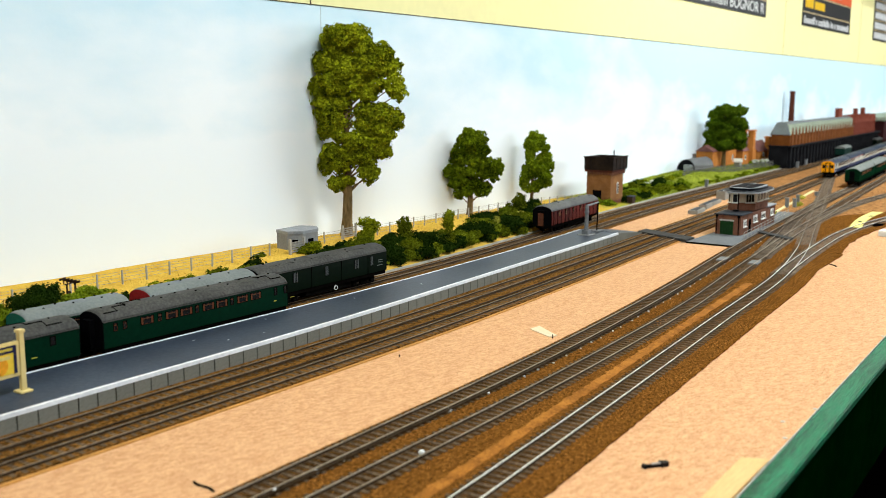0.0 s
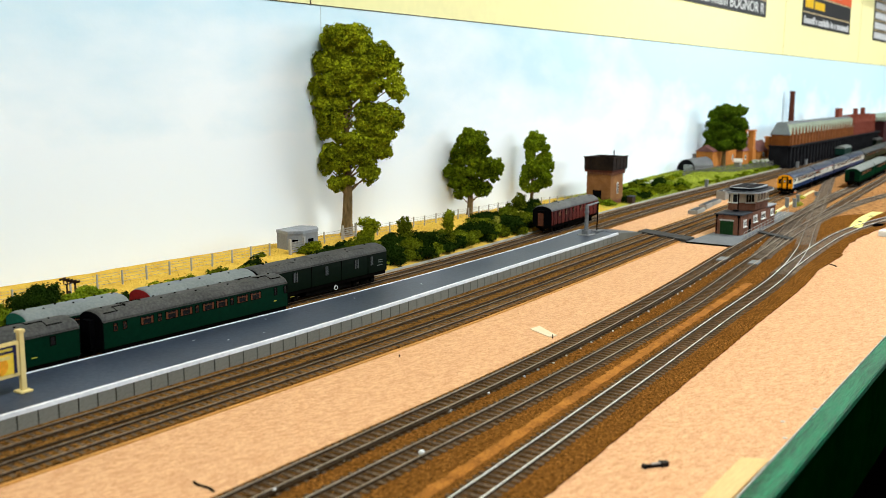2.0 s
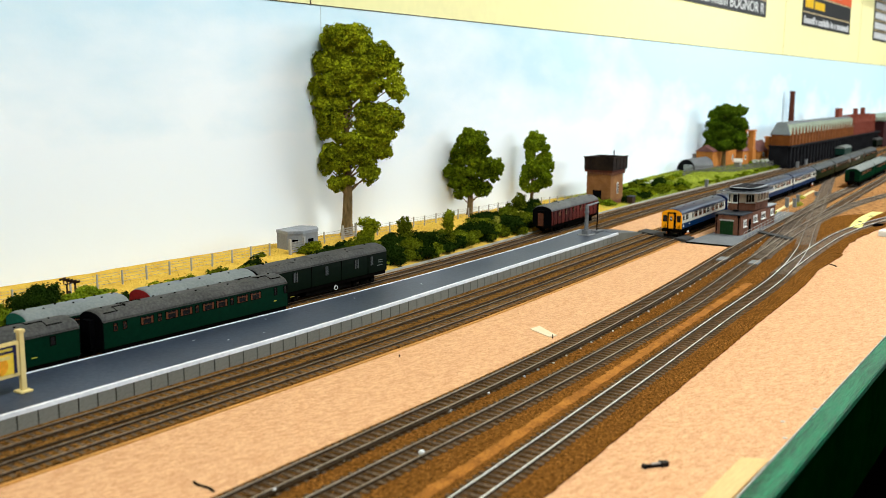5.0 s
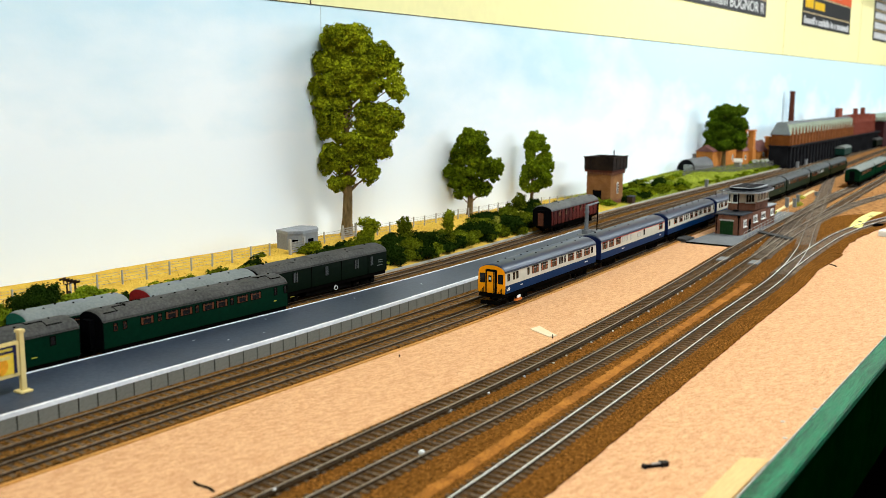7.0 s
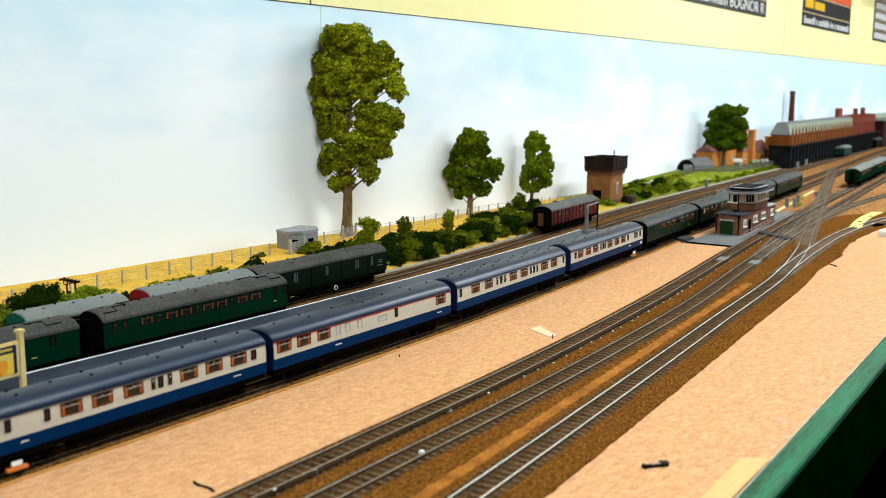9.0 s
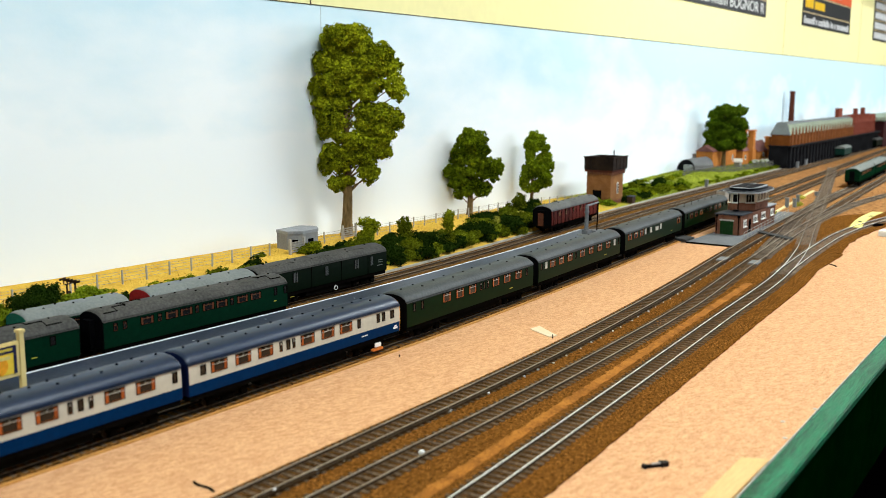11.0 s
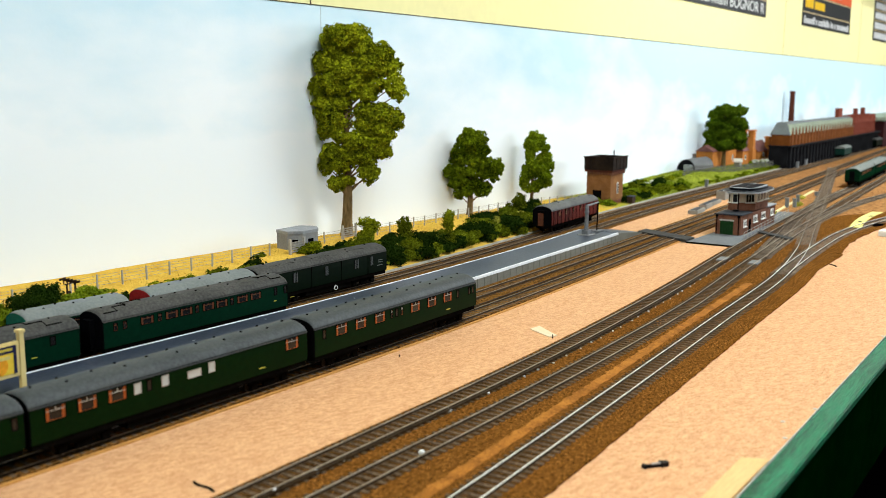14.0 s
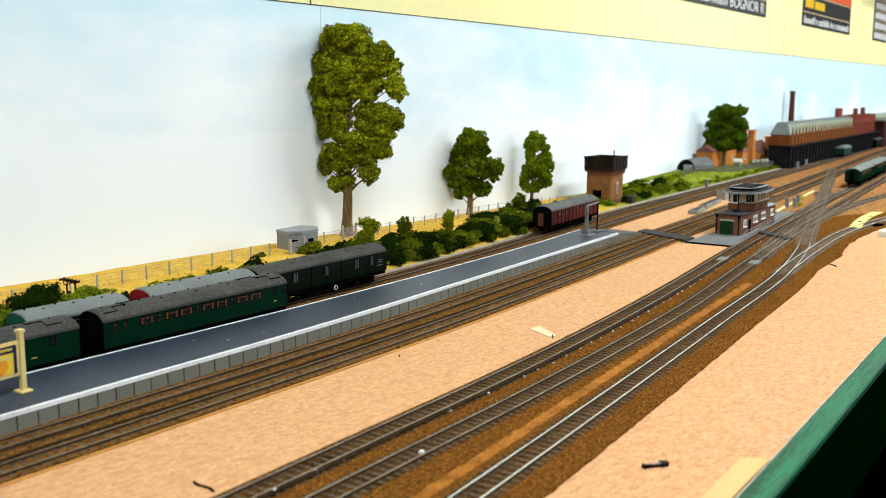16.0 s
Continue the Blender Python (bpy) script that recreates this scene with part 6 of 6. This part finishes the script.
part("frame", box(-.050, .0085, -.0012, .0012, .014, .0415, .0003), SIGNCREAM, sg)
po = part("poster", box(-.047, .0055, -.0016, -.0011, .0170, .0392), mat("poster_yellow", (.75, .52, .05), .5, .1, 200, 60, 0), sg, "yellow and navy printed advertisement")
part("poster_band", box(-.047, .0055, -.0019, -.0016, .0335, .0392), mat("poster_navy", (.02, .02, .05), .5, .1), po)
part("poster_edge", box(.0030, .0055, -.0019, -.0016, .0170, .0335), MATS["poster_navy"], po)
part("poster_bar", box(-.030, .0020, -.0021, -.0019, .0355, .0375), mat("poster_gold", (.55, .42, .06), .5, .1), po)
bm = bmesh.new()
cyl(bm, -.009, .0245, -.00205, -.0016, .0070, n=20, axis="y")
part("poster_disc", bm, mat("poster_orange", (.72, .30, .02), .5, .2), po)
part("poster_pale", box(-.016, .0, -.0022, -.0020, .0290, .0318), mat("poster_cream", (.62, .50, .16), .5, .1), po)

# ---------------------------------------------------------------- wall joints and posters
JOINTSHADE = mat("joint_and_shadow_line", (.10, .09, .06), .8, .1)
# dark strip drawn for the shadow line below the yellow panel
wj = tagged(part("trim", box(-2.5, 7.5, WALLY - .0008, YB, .3655, .3668), JOINTSHADE), "thin dark strip painted as the shadow line under the yellow wall", "trim", kind="structure")
for x in (1.118, 3.66, 4.93):
    tagged(part("trim", box(x - .0008, x + .0008, YB - .0012, YB + .001, .367, CEIL), JOINTSHADE if x < 2 else mat("cream_strip", (.70, .60, .28), .6, .05)), "narrow vertical joint in the yellow wall", "trim", kind="structure")
tagged(part("trim", box(1.1175, 1.1185, WALLY - .0004, WALLY + .001, .15, .3655), mat("sky_joint", (.52, .60, .62), .7, .05)), "fine vertical joint in the backscene", "trim", kind="structure")


def text(parent, words, size, m, material, name="lettering"):
    cu = bpy.data.curves.new(name, "FONT")
    cu.body, cu.size, cu.extrude = words, size, .0004
    tmp = bpy.data.objects.new(name, cu)
    scene.collection.objects.link(tmp)
    me = bpy.data.meshes.new_from_object(tmp.evaluated_get(bpy.context.evaluated_depsgraph_get()))
    bpy.data.objects.remove(tmp)
    me.materials.clear()
    me.materials.append(material)
    o = new(name, me)
    o.parent, o.matrix_basis = parent, m
    return o


POSTERBLACK = mat("poster_black", (.03, .03, .03), .4, .1, 200, 30, 0)
POSTERWHITE = mat("poster_white", (.75, .75, .72), .5, .05, 200, 30, 0)
POSTERRED = mat("poster_red", (.62, .10, .03), .5, .15, 60, 10, 0)


def wall_poster(x0, x1, label):
    t = thing("wall_poster", pose(x0, YB - .0015, .487), label, "poster", "posters on the yellow wall")
    w = x1 - x0
    part("sheet", box(0, w, -.0015, .001, 0, .55), POSTERBLACK, t)
    return t, w


p1, w = wall_poster(2.585, 3.415, "black-bordered railway poster with white place names")
o = text(p1, "pton Barnham BOGNOR R", .060, pose(.03, -.0016, .010, 90, 0, 0), POSTERWHITE)
o.scale = ((w - .06) / o.dimensions.x, .80, 1)
TAN = mat("poster_tan", (.55, .42, .22), .5, .1)
part("pale_line", box(0, w, -.0022, -.0015, .052, .056), TAN, p1)
part("picture", box(.02, w - .02, -.0022, -.0015, .064, .53), POSTERRED, p1)
p2, w = wall_poster(3.89, 4.70, "red and black railway poster with yellow lettering")
BARGREY = mat("bar_grey", (.55, .55, .54), .5, .25, 160, 60, 0)
BARYELLOW = mat("bar_yellow", (.70, .42, .01), .5, .1)
a = .02
while a < .78:
    b = a + rr.uniform(.014, .030)
    part("text_bar", box(a, min(b, .79), -.0022, -.0015, .010, .010 + rr.choice([.020, .020, .028])), BARGREY, p2)
    a = b + rr.choice([.006, .006, .006, .020])
part("pale_line", box(0, w, -.0022, -.0015, .050, .054), TAN, p2)
part("text_bar", box(.03, .15, -.0022, -.0015, .070, .108), BARYELLOW, p2)
part("text_bar", box(.17, .33, -.0022, -.0015, .070, .100), BARYELLOW, p2)
part("pale_line", box(0, w, -.0022, -.0015, .114, .118), TAN, p2)
part("picture", box(0, w, -.0022, -.0015, .120, .55), POSTERRED, p2)
part("pale_mark", box(.55, .60, -.0026, -.0022, .135, .17), POSTERWHITE, p2)
p3, w = wall_poster(5.22, 6.02, "pale railway poster with grey text lines")
for i in range(10):
    part("text_bar", box(.02, w - .02, -.0022, -.0015, .010 + i * .048, .040 + i * .048), BARGREY, p3)
    part("pale_line", box(0, w, -.0026, -.0022, .047 + i * .048, .051 + i * .048), TAN, p3)
tagged(part("beam", box(4.9, 6.4, YB - .12, YB - .02, .70, .80, .004), CEILING), "white painted beam bracket on the room wall", "beam", kind="structure")

# ---------------------------------------------------------------- clutter
CABINET = mat("grey_cabinet", (.19, .195, .195), .6, .1, 300, 50, .1)
for x, y, w, h in ((2.12, -.018, .007, .020), (2.135, -.030, .007, .018), (2.20, -.020, .007, .020), (2.40, -.012, .009, .009), (2.42, .262, .007, .018), (3.224, 0.244, .014, .018), (3.362, 0.252, .014, .018), (3.514, 0.259, .014, .018)):
    cb = thing("relay_cabinet", pose(x, y, ground(x, y) if x < 2.5 and y > .2 else -.003), "small grey trackside relay cabinet", "relay cabinet", "trackside cabinets")
    part("body", box(-w / 2, w / 2, -.0035, .0035, 0, h, .0004), CABINET, cb)
    part("lid", box(-w / 2 - .001, w / 2 + .001, -.0045, .0045, h, h + .0012), CABINET, cb)
hutx = 1.976
lh = thing("lineside_hut", pose(hutx, .276, ground(hutx, .276) - .001, 0, 0, 3), "small brown wooden lineside hut beside the rear track", "hut")
part("body", box(-.010, .010, -.006, .006, 0, .015, .0004), mat("brown_hut_wood", (.06, .035, .022), .8, .3, 300, 60, .3), lh)
part("roof", box(-.0115, .0115, -.0075, .0075, .015, .0168, .0004), SLATE, lh)
YELLOWCARD = mat("yellow_card", (.74, .66, .20), .5, .06, 200, 40, 0)
PALESTRIP = mat("pale_wood_strip", (.72, .60, .30), .6, .1, 200, 40, .1)
st = tagged(part("wood_strip", prism([(1.90, -.036), (2.50, .016), (2.50, .022), (1.90, -.030)], -.0027, -.0003), PALESTRIP), "pale yellow wooden strip on the ballast", "wood strip")
for x, y, s in ((1.965, -.025, 1.0), (2.16, -.034, .7), (2.30, -.002, .7)):
    k += 1
    rng = np.random.default_rng(k)
    t = thing("shrub", pose(x, y, -.003), "small yellow-green scenic shrub on the ballast", "shrub", "scenic shrubs")
    part("stem", box(-.001, .001, -.001, .001, 0, .005), BARK, t)
    o = new("foliage", leaf_mesh("foliage", [((0, 0, .005), (.022 * s, .014 * s, .005))], 40, .0022, LEAF["yellowy"], rng))
    o.parent = t
bm = bmesh.new()
strip(bm, lambda x: -.205 - .5 * (x - 2.03) ** 2 + .02 * (x - 1.87), lambda x: -.186 - .4 * (x - 2.03) ** 2 + .02 * (x - 1.87), 1.875, 2.14, -.0026, -.0012, .02)
yt = tagged(part("track_template", bm, YELLOWCARD), "curved yellow plastic track template on the board", "template")
for x in (1.96, 2.06):
    part("hole", box(x - .008, x + .008, -.200, -.193, -.0013, -.0010), DARKROOF, yt)
pm = thing("point_motor", pose(1.93, -.235, -.003, 0, 0, -12), "black point motor with linkage on the board", "point motor")
part("body", box(-.018, .012, -.004, .004, 0, .004, .0006), ENDBLACK, pm)
part("arm", box(.012, .050, -.0012, .0012, .001, .002), UNDER, pm)
part("coil", box(-.012, .0, -.0050, .0050, .001, .0052, .0008), UNDER, pm)
tagged(part("white_offcut", box(1.80, 1.83, -.272, -.258, ZP, ZP + .010, .001), WHITEFRAME), "white plastic offcut on the board", "offcut")
for x, y in ((1.404, -.117), (1.402, -.164)):
    pt = thing("track_plate", pose(x, y, -.0024, 0, 0, 5), "pale grey plate between the rails", "track plate", "track plates")
    part("plate", box(-.016, .016, -.0068, .0068, 0, .0022, .0004), CABINET, pt)
for x, y, w, d, h in ((1.93, .112, .034, .020, .008), (2.02, .124, .030, .016, .010), (2.10, .135, .040, .018, .008), (2.21, .150, .026, .020, .020)):
    cbk = thing("concrete_block", pose(x, y, ZP, 0, 0, 6), "grey concrete trough block on the plywood", "concrete block", "concrete blocks")
    part("block", box(-w, w, -d / 2, d / 2, 0, h, .0008), mat("pale_concrete", (.27, .255, .22), .85, .15, 500, 40, .3), cbk)
    part("recess", box(-w * .8, w * .8, -d * .3, d * .3, h, h + .0006), SLATE, cbk)
CLIPB = mat("black_plastic", (.012, .011, .012), .35, .2)
clip = thing("plastic_coupling", pose(.594, -.339, ZP, 0, 0, -38), "small black plastic coupling lying on the plywood", "coupling")
part("bar", box(-.0085, .004, -.0012, .0012, 0, .0022, .0004), CLIPB, clip)
part("loop", prism([(.004, -.0030), (.0095, -.0018), (.0095, .0018), (.004, .0030)], 0, .0030), CLIPB, clip)
part("hook", box(-.0095, -.0070, -.0024, .0018, 0, .0030, .0004), CLIPB, clip)
part("pin", box(-.003, .0035, -.0016, .0002, .0022, .0030), mat("grey_metal_pin", (.35, .36, .38), .4, .1, metal=.6), clip)
tagged(part("wood_offcut", prism([(0.6373, -0.3835), (0.6442, -0.4006), (0.4636, -0.3980), (0.4479, -0.3842)], ZP, ZP + .003), mat("pale_offcut", (.66, .42, .18), .6, .12, 120, 12, .1, stretch=(.6, 6, 6))), "pale wood offcut beside the front board", "wood offcut")
tagged(part("card_scrap", prism([(.893, -.088), (.876, -.086), (.858, -.118), (.868, -.122)], ZP, ZP + .0008), mat("pale_card", (.68, .54, .36), .7, .08)), "pale card scrap on the plywood", "card scrap")


def twig(x, y, l, ang, label="dark wire scrap on the plywood"):
    t = thing("wire_scrap", pose(x, y, ZP + .0007, 0, 0, ang), label, "wire scrap", "wire scraps")
    bm = bmesh.new()
    strip(bm, lambda u: .0008 * math.sin(u * 300) - .0005, lambda u: .0008 * math.sin(u * 300) + .0005, -l / 2, l / 2, -.0006, .0006, .002)
    part("wire", bm, UNDER, t)


twig(.713, -.036, .008, 25)
twig(0.3980, -0.1162, 0.0223, -97)
twig(.862, -.120, .012, 20)
twig(1.545, -.238, .035, 10)
twig(1.46, -.258, .03, 40)
CHIP = finish("chip", box(-.0014, .0014, -.0011, .0011, 0, .0016, .0004), POSTERWHITE)
CHIPS = [(.416, -.161, 1.2), (.453, -.163, 1.3), (.480, -.163, 1), (.605, -.1655, 1.4), (.52, -.199, 1.5), (.66, -.1675, .9)]
for i in range(34):
    x = .72 + i * .027 + rr.uniform(-.004, .004)
    CHIPS.append((x, LINE_S1(x) - .0164 + rr.uniform(-.0006, .0006), rr.uniform(.5, .85)))
for x, y, s in CHIPS:
    o = tagged(new("insulator_chip", CHIP), "white conductor-rail insulator chip on the ballast", "insulator", "insulators beside the siding")
    o.matrix_world = pose(x, y, -.0022, 0, 0, rr.uniform(0, 90)) @ Matrix.Diagonal((s, s, s, 1))
for x, y in ((.62, .095), (.60, .12), (.66, .088), (.83, .115), (.94, .10), (.70, .125)):
    o = tagged(new("paint_fleck", CHIP), "white paint fleck on the platform surface", "paint fleck", "paint flecks")
    o.matrix_world = pose(x, y, PZ, 0, 0, rr.uniform(0, 90)) @ Matrix.Diagonal((.9, .9, .15, 1))
bed("cork_strip", lambda x: LINE_S3(x) + .0212 + .0030 * noise.noise(Vector((x * 130, 1, 0))), lambda x: LINE_S3(x) + .0308 + .0035 * noise.noise(Vector((x * 110, 2, 0))), .1, 1.25, -.0023, CORKSTRIP, "bare orange-brown cork strip between the tracks")


# ---------------------------------------------------------------- loose ballast grains
def grains(name, n, x0, x1, lo, hi, size, material, label, seed, top=-.0026):
    rng = np.random.default_rng(seed)
    xs = rng.uniform(x0, x1, n)
    ys = np.array([lo(x) + (hi(x) - lo(x)) * u for x, u in zip(xs, rng.random(n))])
    c = np.stack([xs, ys, np.full(n, top)], 1)
    d = rng.normal(size=(n, 4, 3))
    d = d / np.linalg.norm(d, axis=2)[:, :, None] * (size * rng.uniform(.5, 1.2, n))[:, None, None]
    d[:, :, 2] = np.abs(d[:, :, 2]) * .9 - size * .2
    vs = (c[:, None, :] + d).reshape(-1, 3)
    q = np.arange(n)[:, None] * 4
    fs = np.concatenate([q + [0, 1, 2], q + [0, 3, 1], q + [1, 3, 2], q + [0, 2, 3]])
    me = bpy.data.meshes.new(name)
    me.from_pydata(vs.tolist(), [], fs.tolist())
    me.materials.append(material)
    return tagged(new(name, me), label, "ballast", kind="stuff")


GRAIN = mat("ballast_grain", (.060, .022, .005), .95, .5, 900, 22, 0, col2=(.40, .17, .036), island=.8, spec=0)
GRAIN2 = mat("ballast_grain_brown", (.055, .025, .008), .95, .5, 900, 22, 0, col2=(.33, .165, .05), island=.8, spec=0)
grains("ballast_grain", 44000, .35, 1.6, lambda x: max(LINE_S3(min(x, 1.4)) - .040, -.308), lambda x: LINE_S1(x) + .017, .0008, GRAIN, "loose reddish-brown ballast grains on the front trackbed", 71)
grains("ballast_grain", 9000, 1.5, 2.6, lambda x: EDGE_R(x), lambda x: LINE_S1(x) + .02, .0010, GRAIN, "loose reddish-brown ballast grains in the yard", 72)
grains("ballast_grain", 30000, .3, 1.6, lambda x: LINE_T(x) - .017, lambda x: PLATNEAR(x) - .001, .0008, GRAIN2, "loose brown ballast grains beside the platform", 73)
grains("ballast_grain", 5000, .8, 1.9, lambda x: LINE_B1(x) - .015, lambda x: LINE_B2(x) + .02, .0008, GRAIN2, "loose brown ballast grains behind the platform", 74)
DIRT = mat("dark_dirt_speck", (.16, .075, .03), .9, .5, 900, 22, 0, col2=(.36, .19, .09), island=.4, spec=0)
grains("dirt_specks", 420, .42, 1.5, lambda x: LINE_S1(x) + .02, lambda x: LINE_T(x) - .024, .0007, DIRT, "dark dirt specks scattered on the plywood strip", 75, ZP)
grains("dirt_specks", 260, .5, 2.2, lambda x: -.40, lambda x: (LINE_S3(x) - .05 if x < 1.35 else EDGE_R(max(x, 1.5)) - .015), .0008, DIRT, "dark dirt specks scattered on the front plywood", 76, ZP)
for x, y in ((.735, -.385), (.78, -.398), (.70, -.396), (.90, -.400), (1.06, -.398), (.715, -.402)):
    sc = thing("screw_hole", pose(x, y, ZP), "filled screw hole in the plywood near its edge", "screw hole", "screw holes")
    bm = bmesh.new()
    cyl(bm, 0, 0, -.001, .0004, .0024, .0020, 12)
    part("filler", bm, mat("pale_filler", (.50, .42, .32), .7, .2, 600, 80, .3), sc)
    bm = bmesh.new()
    cyl(bm, .0008, 0, 0, .0006, .0010, .0008, 10)
    part("slot", bm, mat("grey_metal_pin", (.35, .36, .38), .4, .1), sc)


# ---------------------------------------------------------------- movement
# the train's front along the line, and the spacing of the coaches by the stretch of line
FACE = [(0, 2.895), (1, 2.626), (2, 2.355), (3, 2.088), (4, 1.840), (5, 1.560), (6, 1.274), (6.5, 1.112), (7, .953), (7.5, .795), (8, .637), (8.5, .478), (9, .317),
        (10, .002), (11, -.312), (11.5, -.470), (12, -.630), (12.5, -.787), (13, -.944), (13.5, -1.098), (14, -1.2535), (14.5, -1.408), (15, -1.5575), (15.5, -1.703), (16, -1.853)]
PITCH_C = .27
PX = np.linspace(-3, 6, 1801)
PV = np.interp(PX, [-3, 0, .45, 1.35, 2.0, 2.6, 6], [.256, .256, .262, .277, .270, .266, .262])
PS = np.concatenate([[0], np.cumsum(PITCH_C / ((PV[1:] + PV[:-1]) / 2) * np.diff(PX))])
PS -= np.interp(0, PX, PS)


def motions():
    face = spline(FACE)
    for k, c in enumerate(train):
        rows = []
        for i in range(65):
            s = i * .25
            x = float(np.interp(face(s) + (k + .5) * PITCH_C, PS, PX)) - .004 + (.00225 if k == 0 else 0)
            rows.append((s, pose(x, LINE_T(x), 0, 0, 0, heading(LINE_T, x, .09))))
        walk(c, rows)


motions()
